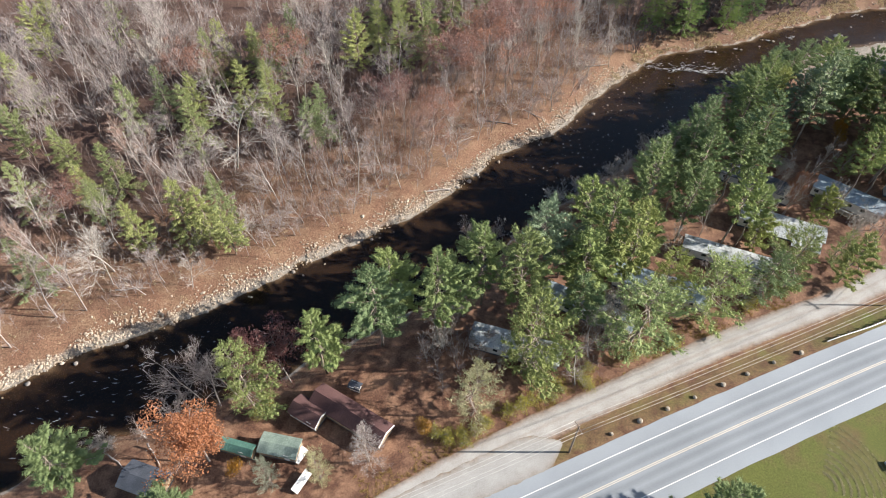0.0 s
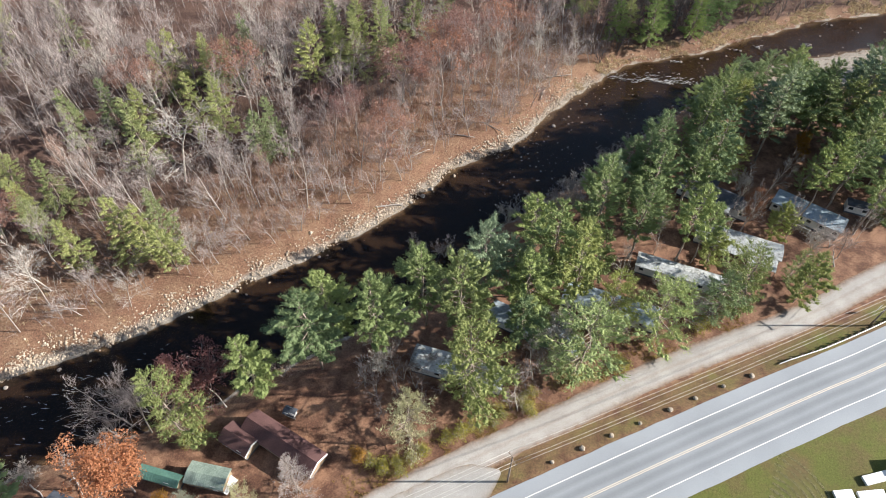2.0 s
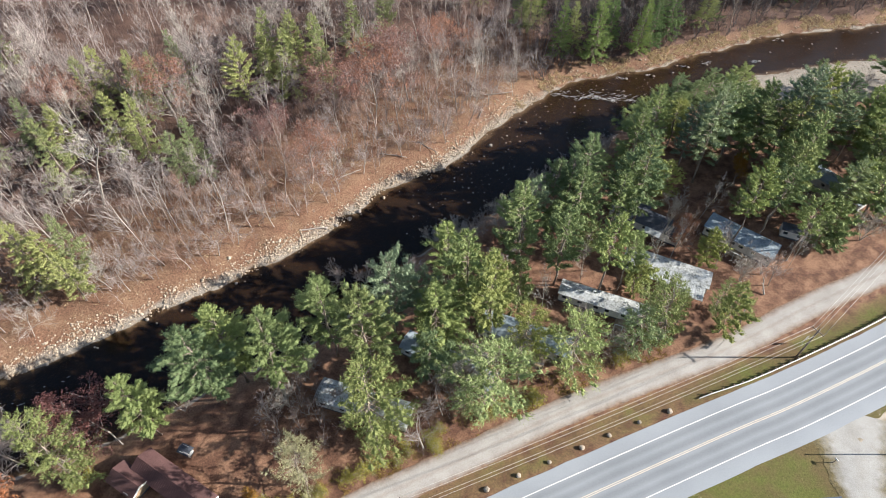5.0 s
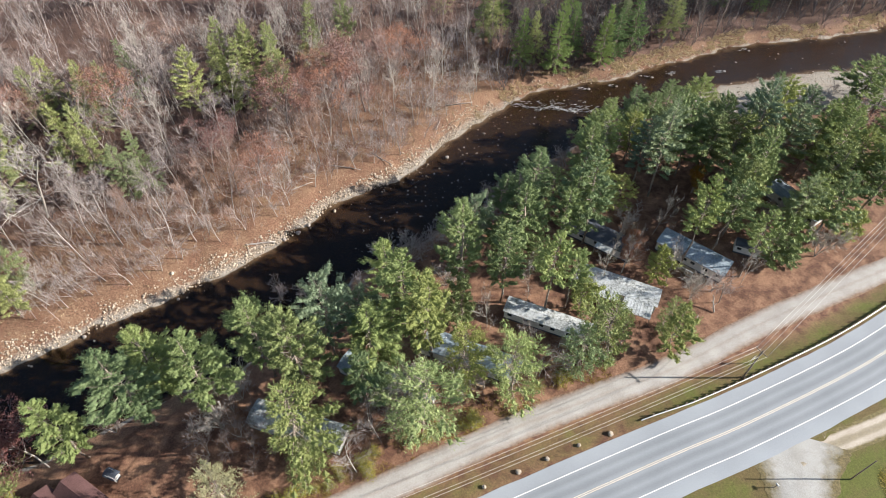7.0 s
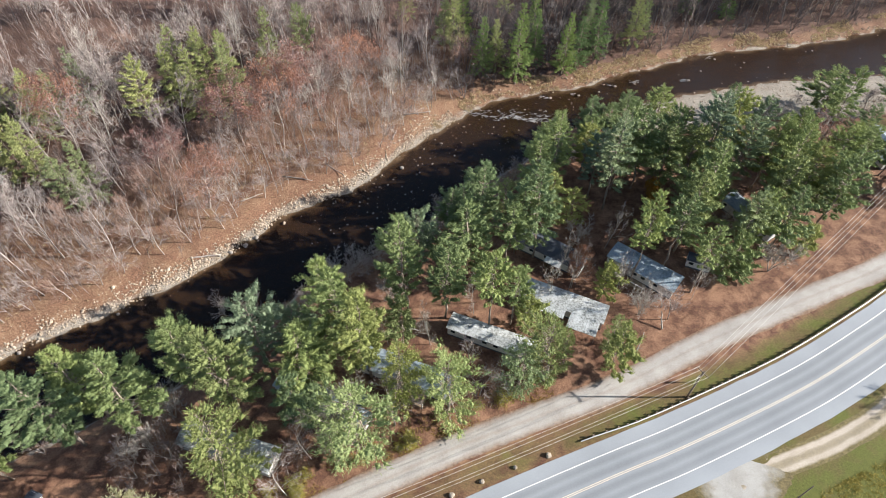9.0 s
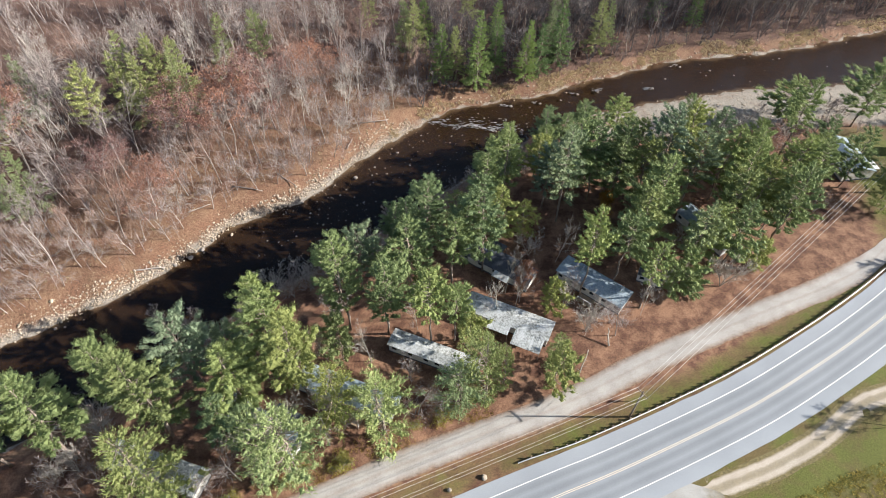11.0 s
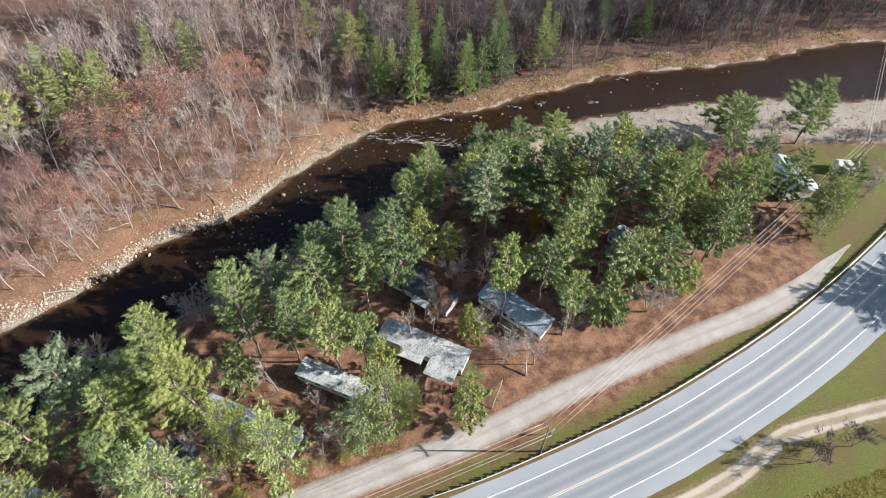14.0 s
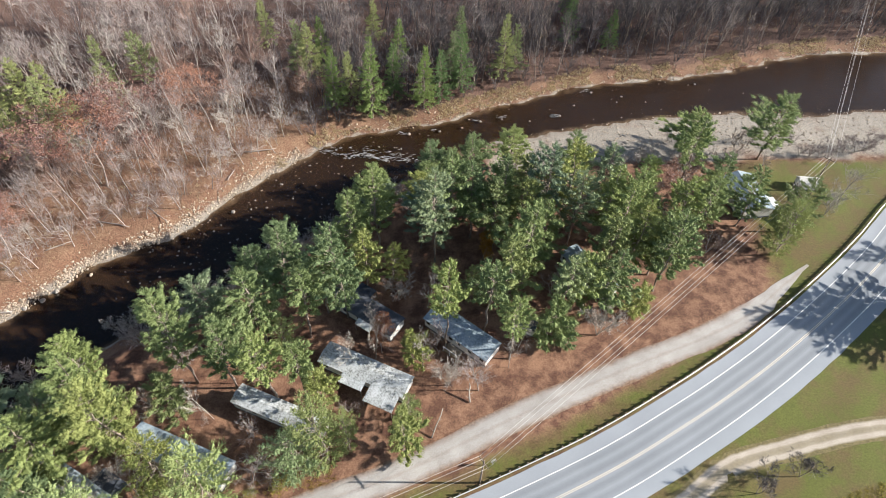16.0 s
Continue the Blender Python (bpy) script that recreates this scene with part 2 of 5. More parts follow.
def road_material():
    """Worn asphalt, darker where the wheels run, with seams of tar."""
    m = material("worn asphalt", [(0.262, 0.283, 0.306), (0.322, 0.345, 0.37)], 0.85, 0.12, 9, 0.004)
    nt = m.node_tree
    bsdf = nt.nodes["Principled BSDF"]
    base = bsdf.inputs["Base Color"].links[0].from_socket
    at = nt.nodes.new("ShaderNodeAttribute")
    at.attribute_name = "across"
    wob = nt.nodes.new("ShaderNodeTexNoise")
    wob.inputs["Scale"].default_value = 0.08
    nt.links.new(nt.nodes["Texture Coordinate"].outputs["Object"], wob.inputs["Vector"])
    ab = nt.nodes.new("ShaderNodeMath")
    ab.operation = "ABSOLUTE"
    nt.links.new(at.outputs["Fac"], ab.inputs[0])
    sh = nt.nodes.new("ShaderNodeMath")
    sh.operation = "MULTIPLY_ADD"
    sh.inputs[1].default_value = 0.5
    nt.links.new(wob.outputs["Fac"], sh.inputs[0])
    nt.links.new(ab.outputs[0], sh.inputs[2])
    sc = nt.nodes.new("ShaderNodeMath")
    sc.operation = "DIVIDE"
    sc.inputs[1].default_value = 6.5
    nt.links.new(sh.outputs[0], sc.inputs[0])
    r = nt.nodes.new("ShaderNodeValToRGB")
    stops = ((0.0, 0.9), (0.1, 1.0), (0.19, 0.78), (0.25, 0.8), (0.35, 1.0), (0.45, 0.8), (0.51, 0.83), (0.6, 1.03), (0.9, 1.1))
    while len(r.color_ramp.elements) < len(stops):
        r.color_ramp.elements.new(0.5)
    for e, (p, g) in zip(r.color_ramp.elements, stops):
        e.position, e.color = p, (g * 0.9, g * 0.9, g * 0.9, 1)
    nt.links.new(sc.outputs[0], r.inputs[0])
    mx = nt.nodes.new("ShaderNodeMix")
    mx.data_type, mx.blend_type = "RGBA", "MULTIPLY"
    mx.inputs[0].default_value = 1.0
    nt.links.new(base, mx.inputs[6])
    nt.links.new(r.outputs[0], mx.inputs[7])
    nt.links.new(mx.outputs[2], bsdf.inputs["Base Color"])
    return m


M_ROAD = road_material()


def edged_material(name, gravel, loose, stops, wander=1.4):
    """Packed gravel along a line, mixed with loose cover by the distance from its middle."""
    m = material(name, gravel, 0.95, 0.3, 6, 0.02)
    nt = m.node_tree
    bsdf = nt.nodes["Principled BSDF"]
    base = bsdf.inputs["Base Color"].links[0].from_socket
    co = nt.nodes["Texture Coordinate"].outputs["Object"]
    at = nt.nodes.new("ShaderNodeAttribute")
    at.attribute_name = "across"
    ab = nt.nodes.new("ShaderNodeMath")
    ab.operation = "ABSOLUTE"
    nt.links.new(at.outputs["Fac"], ab.inputs[0])

    def noise_at(scale, detail, rough):
        n = nt.nodes.new("ShaderNodeTexNoise")
        n.inputs["Scale"].default_value, n.inputs["Detail"].default_value, n.inputs["Roughness"].default_value = scale, detail, rough
        nt.links.new(co, n.inputs["Vector"])
        return n.outputs["Fac"]

    sh = nt.nodes.new("ShaderNodeMath")
    sh.operation = "MULTIPLY_ADD"
    sh.inputs[1].default_value = wander
    nt.links.new(noise_at(0.45, 7, 0.7), sh.inputs[0])
    nt.links.new(ab.outputs[0], sh.inputs[2])
    sc = nt.nodes.new("ShaderNodeMapRange")
    sc.inputs["From Min"].default_value, sc.inputs["From Max"].default_value = wander / 2, wander / 2 + 3.0
    nt.links.new(sh.outputs[0], sc.inputs["Value"])
    share = nt.nodes.new("ShaderNodeValToRGB")
    while len(share.color_ramp.elements) < len(stops):
        share.color_ramp.elements.new(0.5)
    for e, (d, g) in zip(share.color_ramp.elements, stops):
        e.position, e.color = d / 3.0, (g, g, g, 1)
    nt.links.new(sc.outputs[0], share.inputs[0])
    cover = nt.nodes.new("ShaderNodeValToRGB")
    for e, q, c in zip(cover.color_ramp.elements, (0.38, 0.66), loose):
        e.position, e.color = q, rgba(c)
    nt.links.new(noise_at(2.2, 9, 0.8), cover.inputs[0])
    mx = nt.nodes.new("ShaderNodeMix")
    mx.data_type = "RGBA"
    nt.links.new(share.outputs[0], mx.inputs[0])
    nt.links.new(base, mx.inputs[6])
    nt.links.new(cover.outputs[0], mx.inputs[7])
    nt.links.new(mx.outputs[2], bsdf.inputs["Base Color"])
    return m


M_LANEWAY = edged_material("pale gravel lane", [(0.31, 0.29, 0.265), (0.44, 0.42, 0.395)], ((0.1, 0.06, 0.038), (0.31, 0.2, 0.135)), ((0, 0.3), (0.5, 0.05), (1.4, 0.1), (1.9, 0.45), (2.5, 1.0)))
M_DRIVE = edged_material("scuffed pale gravel", [(0.3, 0.292, 0.275), (0.42, 0.41, 0.39)], ((0.08, 0.066, 0.028), (0.22, 0.17, 0.08)), ((0, 0.15), (0.8, 0.0), (1.4, 0.1), (2.0, 0.5), (2.6, 1.0)), 2.6)
M_APRON = edged_material("worn grey gravel", [(0.3, 0.288, 0.27), (0.42, 0.405, 0.385)], ((0.12, 0.085, 0.055), (0.3, 0.22, 0.15)), ((0, 0.0), (1.2, 0.05), (2.0, 0.2), (2.5, 0.5), (3.0, 1.0)), 1.8)
M_RUTS = edged_material("pale wheel ruts", [(0.34, 0.29, 0.23), (0.48, 0.42, 0.35)], ((0.09, 0.075, 0.03), (0.22, 0.175, 0.08)), ((0, 0.6), (0.4, 0.5), (0.7, 0.0), (1.2, 0.0), (1.6, 1.0)), 0.7)


def water_material():
    m = bpy.data.materials.new("brown river water")
    m.use_nodes = True
    nt = m.node_tree
    bsdf = nt.nodes["Principled BSDF"]
    bsdf.inputs["Base Color"].default_value = (0.22, 0.135, 0.072, 1)
    bsdf.inputs["Roughness"].default_value, bsdf.inputs["IOR"].default_value = 0.06, 1.33
    bsdf.inputs["Transmission Weight"].default_value = 1.0
    co = nt.nodes.new("ShaderNodeTexCoord")
    n = nt.nodes.new("ShaderNodeTexNoise")
    n.inputs["Scale"].default_value, n.inputs["Detail"].default_value = 1.1, 5
    b = nt.nodes.new("ShaderNodeBump")
    b.inputs["Distance"].default_value, b.inputs["Strength"].default_value = 0.12, 0.7
    nt.links.new(co.outputs["Object"], n.inputs["Vector"])
    nt.links.new(n.outputs["Fac"], b.inputs["Height"])
    nt.links.new(b.outputs[0], bsdf.inputs["Normal"])
    return m


M_GROUND, M_WATER = ground_material(), water_material()


# ---- building helpers ----
def mesh_of(name, verts, faces, mat=None, smooth=False):
    me = bpy.data.meshes.new(name)
    me.from_pydata([tuple(v) for v in verts], [], [tuple(f) for f in faces])
    if mat:
        me.materials.append(mat)
    if smooth:
        me.polygons.foreach_set("use_smooth", [True] * len(me.polygons))
    me.update()
    return me


def part(name, bm, mat=None, parent=None, label="", smooth=False):
    """One mesh object from a bmesh, a mesh, or (verts, faces), under its parent."""
    if isinstance(bm, bmesh.types.BMesh):
        me = bpy.data.meshes.new(name)
        bm.normal_update()
        bm.to_mesh(me)
        bm.free()
        me.materials.append(mat)
    elif isinstance(bm, tuple):
        me = mesh_of(name, bm[0], bm[1], mat, smooth)
    else:
        me = bm
    ob = new(name, me)
    if parent:
        ob.parent = parent
    if label:
        ob["label"] = label
    return ob


def thing(name, label, category, at=None, group="", kind=""):
    ob = new(name)
    ob.empty_display_size = 0.2
    if at is not None:
        ob.matrix_basis = at
    return tagged(ob, label, category, group, kind)


def box_bm(x0, x1, y0, y1, z0, z1, bevel=0.0):
    bm = bmesh.new()
    bmesh.ops.create_cube(bm, size=1.0, matrix=Matrix.Translation(((x0 + x1) / 2, (y0 + y1) / 2, (z0 + z1) / 2)) @ Matrix.Diagonal((x1 - x0, y1 - y0, z1 - z0, 1)))
    if bevel:
        bmesh.ops.bevel(bm, geom=bm.edges[:], offset=bevel, segments=1, affect="EDGES")
    return bm


OCTA_V = [(1, 0, 0), (0, 1, 0), (-1, 0, 0), (0, -1, 0), (0, 0, 1), (0, 0, -1)]
OCTA_F = [(0, 1, 4), (1, 2, 4), (2, 3, 4), (3, 0, 4), (1, 0, 5), (2, 1, 5), (3, 2, 5), (0, 3, 5)]


class Soup:
    """Verts and faces gathered into one mesh."""

    def __init__(self):
        self.v, self.f = [], []

    def tube(self, pts, radii, sides=5, cap=True):
        n0 = len(self.v)
        k = len(pts)
        for i, (p, r) in enumerate(zip(pts, radii)):
            a = Vector(pts[min(i + 1, k - 1)]) - Vector(pts[max(i - 1, 0)])
            q = a.to_track_quat("Z", "Y")
            for s in range(sides):
                t = 2 * math.pi * s / sides
                self.v.append(Vector(p) + q @ Vector((r * math.cos(t), r * math.sin(t), 0)))
        for i in range(k - 1):
            for s in range(sides):
                a, b = n0 + i * sides + s, n0 + i * sides + (s + 1) % sides
                self.f.append((a, b, b + sides, a + sides))
        if cap:
            self.f.append(tuple(n0 + (k - 1) * sides + s for s in range(sides)))
            self.f.append(tuple(n0 + s for s in reversed(range(sides))))

    def ribbon(self, a, b, w0, w1, rng):
        """A thin twig: one sliver."""
        side = (b - a).cross(Vector((rng.uniform(-1, 1), rng.uniform(-1, 1), rng.uniform(-1, 1))))
        if side.length < 1e-6:
            return
        side.normalize()
        n0 = len(self.v)
        self.v += [a - side * w0, a + side * w0, b + side * w1, b - side * w1]
        self.f.append((n0, n0 + 1, n0 + 2, n0 + 3))

    def kite(self, p, d, length, width, rng):
        side = d.cross(Vector((rng.uniform(-1, 1), rng.uniform(-1, 1), rng.uniform(-1, 1))))
        if side.length < 1e-6:
            return
        side.normalize()
        n0 = len(self.v)
        m = p + d * (length * 0.45)
        self.v += [p, m + side * width, p + d * length, m - side * width]
        self.f.append((n0, n0 + 1, n0 + 2, n0 + 3))

    def blade(self, p, d, length, width, rng):
        side = d.cross(Vector((rng.uniform(-1, 1), rng.uniform(-1, 1), rng.uniform(-1, 1))))
        if side.length < 1e-6:
            return
        side.normalize()
        n0 = len(self.v)
        self.v += [p - side * width, p + side * width, p + d * length]
        self.f.append((n0, n0 + 1, n0 + 2))

    def clump(self, c, way, size, n, rng, core=0.58):
        """A flattened tuft of needles: a dense uneven core, and blades over it that stand out past its rim."""
        n0 = len(self.v)
        for x, y, z in OCTA_V:
            q = Vector((x, y, z * 0.6 - 0.12))
            q += way * (0.35 * q.dot(way))
            self.v.append(c + q * (size * core * rng.uniform(0.7, 1.15)))
        self.f += [(a + n0, b + n0, d + n0) for a, b, d in OCTA_F]
        for _ in range(n):
            o = unit(rng)
            if o.z < -0.3:
                o.z = -o.z
            q = Vector((o.x, o.y, o.z * 0.62)) + way * (0.35 * o.dot(way))
            p = c + q * (size * rng.uniform(0.4, 0.95))
            d = (way * 0.5 + o * 0.7 + unit(rng) * 0.6 + Vector((0, 0, 0.2))).normalized()
            side = d.cross(o + unit(rng) * 0.5)
            if side.length < 1e-4:
                continue
            side.normalize()
            ln, w = rng.uniform(0.18, 0.4), rng.uniform(0.024, 0.042)
            n0 = len(self.v)
            self.v += [p - side * w, p + side * w, p + d * ln]
            self.f.append((n0, n0 + 1, n0 + 2))

    def mesh(self, name, mat, smooth=False):
        return mesh_of(name, self.v, self.f, mat, smooth)


def unit(rng):
    z, t = rng.uniform(-1, 1), rng.uniform(0, 2 * math.pi)
    r = math.sqrt(1 - z * z)
    return Vector((r * math.cos(t), r * math.sin(t), z))


def curve_points(points, step=2.0):
    """A smooth line through the control points (Catmull-Rom), at about even steps."""
    p = [Vector(q) for q in points]
    p = [2 * p[0] - p[1]] + p + [2 * p[-1] - p[-2]]
    out = []
    for i in range(1, len(p) - 2):
        n = max(2, int((p[i + 1] - p[i]).length / step))
        for k in range(n):
            t = k / n
            out.append(0.5 * (2 * p[i] + (p[i + 1] - p[i - 1]) * t + (2 * p[i - 1] - 5 * p[i] + 4 * p[i + 1] - p[i + 2]) * t * t + (3 * p[i] - p[i - 1] - 3 * p[i + 1] + p[i + 2]) * t ** 3))
    out.append(p[-2])
    return out


def offset_line(line, d):
    """The line moved to its left by d (or by d[i] at each point)."""
    out = []
    for i, p in enumerate(line):
        a = line[min(i + 1, len(line) - 1)] - line[max(i - 1, 0)]
        n = Vector((-a.y, a.x)).normalized()
        out.append(p + n * (d[i] if isinstance(d, (list, tuple)) else d))
    return out


def signed_distance(line, X, Y):
    """Distance to a line of 2D points, positive on its left."""
    best = np.full(X.shape, 1e9)
    sign = np.zeros(X.shape)
    for a, b in zip(line[:-1], line[1:]):
        d = b - a
        l2 = d.length_squared
        t = np.clip(((X - a.x) * d.x + (Y - a.y) * d.y) / l2, 0, 1)
        dx, dy = X - a.x - t * d.x, Y - a.y - t * d.y
        dist = np.hypot(dx, dy)
        s = np.sign(d.x * (Y - a.y) - d.y * (X - a.x))
        near = dist < best
        best = np.where(near, dist, best)
        sign = np.where(near, s, sign)
    return best * sign


# ---- the lie of the land ----
FAR_BANK = curve_points([(-420, -110), (-180, -25), (-110, 22), (-90, 39), (-77, 49.7), (-61.6, 59.3), (-51.2, 63), (-41.8, 68.8), (-21.4, 81.4), (-11.3, 87.5), (-1.8, 94.9), (5.7, 101.5),
                         (12.7, 110), (23.5, 115.7), (31, 122.5), (38.5, 131), (50, 142), (60.3, 149.8), (78, 154), (99, 163), (122.3, 171.6), (142.7, 174.7), (159.3, 179),
                         (187.9, 188), (209, 189.5), (260, 193), (420, 196)], 3)
NEAR_BANK = curve_points([(-420, -135), (-170, -48), (-98, 8), (-75, 28), (-58, 39), (-40, 46.5), (-28, 52.5), (-10, 63.5), (-1, 68), (9, 77), (20, 90), (29, 96), (38, 103), (46.5, 110), (56, 119), (68, 128.5),
                          (80, 140), (92, 147), (106, 151), (127, 156.5), (145, 159.4), (164, 161), (179, 160.3), (197.5, 163), (260, 168), (420, 170)], 3)
ROAD = curve_points([(-420, -156), (-120, -29), (-40, 4.6), (12.9, 27.4), (30, 34.8), (50.1, 43.3), (72.5, 52.5), (84, 57), (99.3, 63.7), (110.4, 69), (120.8, 74.8), (132.3, 81.7), (145.4, 90.5),
                     (160.6, 102), (172.8, 112.2), (188, 126), (208, 139), (240, 148), (420, 152)], 3)
LANE = curve_points([(-14, 26), (-3, 32.5), (10.6, 39.6), (20.2, 44.1), (30.3, 48.7), (46.6, 56.4), (64, 63.3), (76.1, 67.9), (92.8, 76.4), (104.9, 81.9), (119, 88.1), (130.5, 92.9), (141.5, 98.8), (147.4, 103.6), (152, 107.0), (156, 110.0)], 2)
TRACK = curve_points([(91.0, 50.6), (94.5, 52.6), (97.5, 53.9), (108.7, 57.9), (118.2, 62.5), (127.6, 68.7), (138.8, 72), (149.2, 74.5), (160, 76), (190, 78)], 2)
WATER_Z = -2.6


def ease(x, a, b):
    t = np.clip((x - a) / (b - a), 0, 1)
    return t * t * (3 - 2 * t)


def waves(X, Y, k, seed):
    """Smooth undulation of about unit size and k metres wavelength."""
    r = np.random.RandomState(seed)
    z = 0
    for i in range(6):
        a, p = r.uniform(0, 2 * math.pi, 2)
        f = 2 * math.pi / k * r.uniform(0.6, 1.8)
        z = z + np.sin(f * (X * math.cos(a) + Y * math.sin(a)) + p)
    return z / 3.0


def land(X, Y):
    """Height of the ground, with the zones grass, stones, litter."""
    X, Y = np.asarray(X, float), np.asarray(Y, float)
    wob = 0.7 * waves(X, Y, 9, 1) + 0.35 * waves(X, Y, 3.5, 2)
    f, n, r = signed_distance(FAR_BANK, X, Y) + wob * 0.6, -signed_distance(NEAR_BANK, X, Y) + wob * 0.6, signed_distance(ROAD, X, Y)
    bar = ease(X, 84, 104)
    bed = WATER_Z - 0.75 * ease(-np.maximum(f, n), 0, 5)
    far = WATER_Z + 1.7 * ease(f, -0.5, 7) + 0.9 * ease(f, 8, 30) + 0.02 * np.clip(f - 10, 0, 400) + 0.12 * waves(X, Y, 14, 3)
    near = WATER_Z + (2.0 + 0.05 * waves(X, Y, 7, 4)) * (ease(n, -0.5, 6) * (1 - bar) + ease(n, -0.5, 22) * bar)
    near = near + 0.55 * ease(r, 24, 9) * ease(n, 6, 12)
    near = np.where(r < 9, near * 0 + -0.05 - 0.2 * ease(np.abs(r), 6.2, 9.0), near)
    near = np.where((r < 14) & (r >= 9), -0.25 + 0.15 * ease(r, 9, 14), near)
    near = np.where(r < -9, -0.25 - 0.3 * ease(-r, 9, 40) + 0.1 * waves(X, Y, 16, 5), near)
    z = np.where(f > -0.5, far, np.where(n > -0.5, near, bed))
    lane = np.abs(signed_distance(LANE, X, Y))
    stones = np.where(f > 0, ease(f, 3.4, 0.6) * (0.7 - 0.5 * ease(X, 44, 56)), 0.0 * n)
    stones = np.maximum(stones, (0.9 + 0.25 * waves(X, Y, 13, 41)) * bar * ease(n, 17 + 4 * ease(X, 120, 140), 10 + 5 * ease(X, 120, 140)) * ease(n, -1, 1))
    stones = np.where((f < 0) & (n < 0), 1.0, stones)
    grass = np.where(r < 0, 1.0, ease(r, 12.5, 9.5)) * ease(np.abs(r), 4, 7)
    grass = np.where((r > 0) & (X < 150), np.where(X < 66, grass * 0.5, 0.66 * ease(r, 13.0, 8.0) * ease(np.abs(r), 4, 7)), grass)
    grass = np.where((r > 5) & (X > 140), np.maximum(grass, 0.85 * ease(n, 16, 22) * ease(X, 140, 156)), grass)
    litter = np.where((n > 3) & (r > 0), 0.85, 0.0)
    return z, grass, stones, litter


def spread(lo, hi, step, far):
    mid = np.arange(lo, hi + step / 2, step)
    out = [far * (k / 8) ** 2.2 for k in range(1, 9)]
    return np.concatenate([lo - np.array(out[::-1]), mid, hi + np.array(out)])


GX, GY = spread(-150, 235, 1.25, 2500), spread(-10, 235, 1.25, 2500)
GROUND = land(*np.meshgrid(GX, GY))


def height(x, y):
    """Height of the ground sheet at a place."""
    i, j = min(max(int(np.searchsorted(GX, x)) - 1, 0), len(GX) - 2), min(max(int(np.searchsorted(GY, y)) - 1, 0), len(GY) - 2)
    u, v = (x - GX[i]) / (GX[i + 1] - GX[i]), (y - GY[j]) / (GY[j + 1] - GY[j])
    z = GROUND[0]
    return float((z[j, i] * (1 - u) + z[j, i + 1] * u) * (1 - v) + (z[j + 1, i] * (1 - u) + z[j + 1, i + 1] * u) * v)


def build_ground():
    xs, ys = GX, GY
    X, Y = np.meshgrid(xs, ys)
    Z, grass, stones, litter = GROUND
    nx, ny = len(xs), len(ys)
    verts = np.stack([X, Y, Z], -1).reshape(-1, 3)
    i = (np.arange(ny - 1)[:, None] * nx + np.arange(nx - 1)[None]).ravel()
    faces = np.stack([i, i + 1, i + nx + 1, i + nx], -1)
    me = mesh_of("ground", verts.tolist(), faces.tolist(), M_GROUND, True)
    attr = me.color_attributes.new("zone", "FLOAT_COLOR", "POINT")
    attr.data.foreach_set("color", np.stack([grass, stones, litter, ease(Z, WATER_Z - 0.12, WATER_Z + 0.05)], -1).astype(np.float32).ravel())
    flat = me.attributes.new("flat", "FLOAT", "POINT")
    # Fades from tan flat to the shade-darkened woods floor, sooner past x 45.
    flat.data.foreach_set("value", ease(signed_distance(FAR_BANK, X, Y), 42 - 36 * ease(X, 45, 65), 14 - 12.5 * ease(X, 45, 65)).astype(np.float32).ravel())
    tagged(new("ground", me), "leaf-strewn ground, tan river flats, verges and mown grass", "ground", kind="structure")


def strip(name, line, d0, d1, z, mat, label, category, parent=None, wobble=0.0, seed=0, n=2, even=False):
    """A band along a line between two offsets to its left, n faces wide."""
    k = len(line)
    r = random.Random(seed)
    w0 = [(d0[i] if isinstance(d0, list) else d0) + wobble * r.uniform(-1, 1) for i in range(k)]
    w1 = [(d1[i] if isinstance(d1, list) else d1) + wobble * r.uniform(-1, 1) for i in range(k)]
    rows = [offset_line(line, [p + (q - p) * c / n for p, q in zip(w0, w1)]) for c in range(n + 1)]
    verts, faces = [], []
    for i in range(k):
        for c in range(n + 1):
            e = rows[c][i]
            verts.append((e.x, e.y, (z(e.x, e.y) if callable(z) else z) + (0.03 if 0 < c < n else 0)))
    for i in range(k - 1):
        for c in range(n):
            a = (n + 1) * i + c
            faces.append((a, a + n + 1, a + n + 2, a + 1))
    ob = part(name, (verts, faces), mat, parent, "", True)
    across = ob.data.attributes.new("across", "FLOAT", "POINT")
    across.data.foreach_set("value", [(6 * c / n - 3 if even else p + (q - p) * c / n) for p, q in zip(w0, w1) for c in range(n + 1)])
    if not parent:
        tagged(ob, label, category, kind="structure")
    return ob


build_ground()
river = [(p.x, p.y) for p in offset_line(FAR_BANK, 4.0)], [(p.x, p.y) for p in offset_line(NEAR_BANK, -4.0)]


def build_water():
    a, b = river
    xs = np.linspace(-400, 400, 400)
    fa = np.interp(xs, [p[0] for p in a], [p[1] for p in a])
    nb = np.interp(xs, [p[0] for p in b], [p[1] for p in b])
    verts, faces = [], []
    for x, y1, y0 in zip(xs, fa, nb):
        verts += [(x, y0 + (y1 - y0) * k / 6, WATER_Z) for k in range(7)]
    for i in range(len(xs) - 1):
        for k in range(6):
            faces.append((7 * i + k, 7 * i + 7 + k, 7 * i + 8 + k, 7 * i + k + 1))
    ob = part("water", (verts, faces), M_WATER, None, "", True)
    ob.visible_shadow = False
    tagged(ob, "dark brown shallow river water over stones", "river", kind="structure")


build_water()

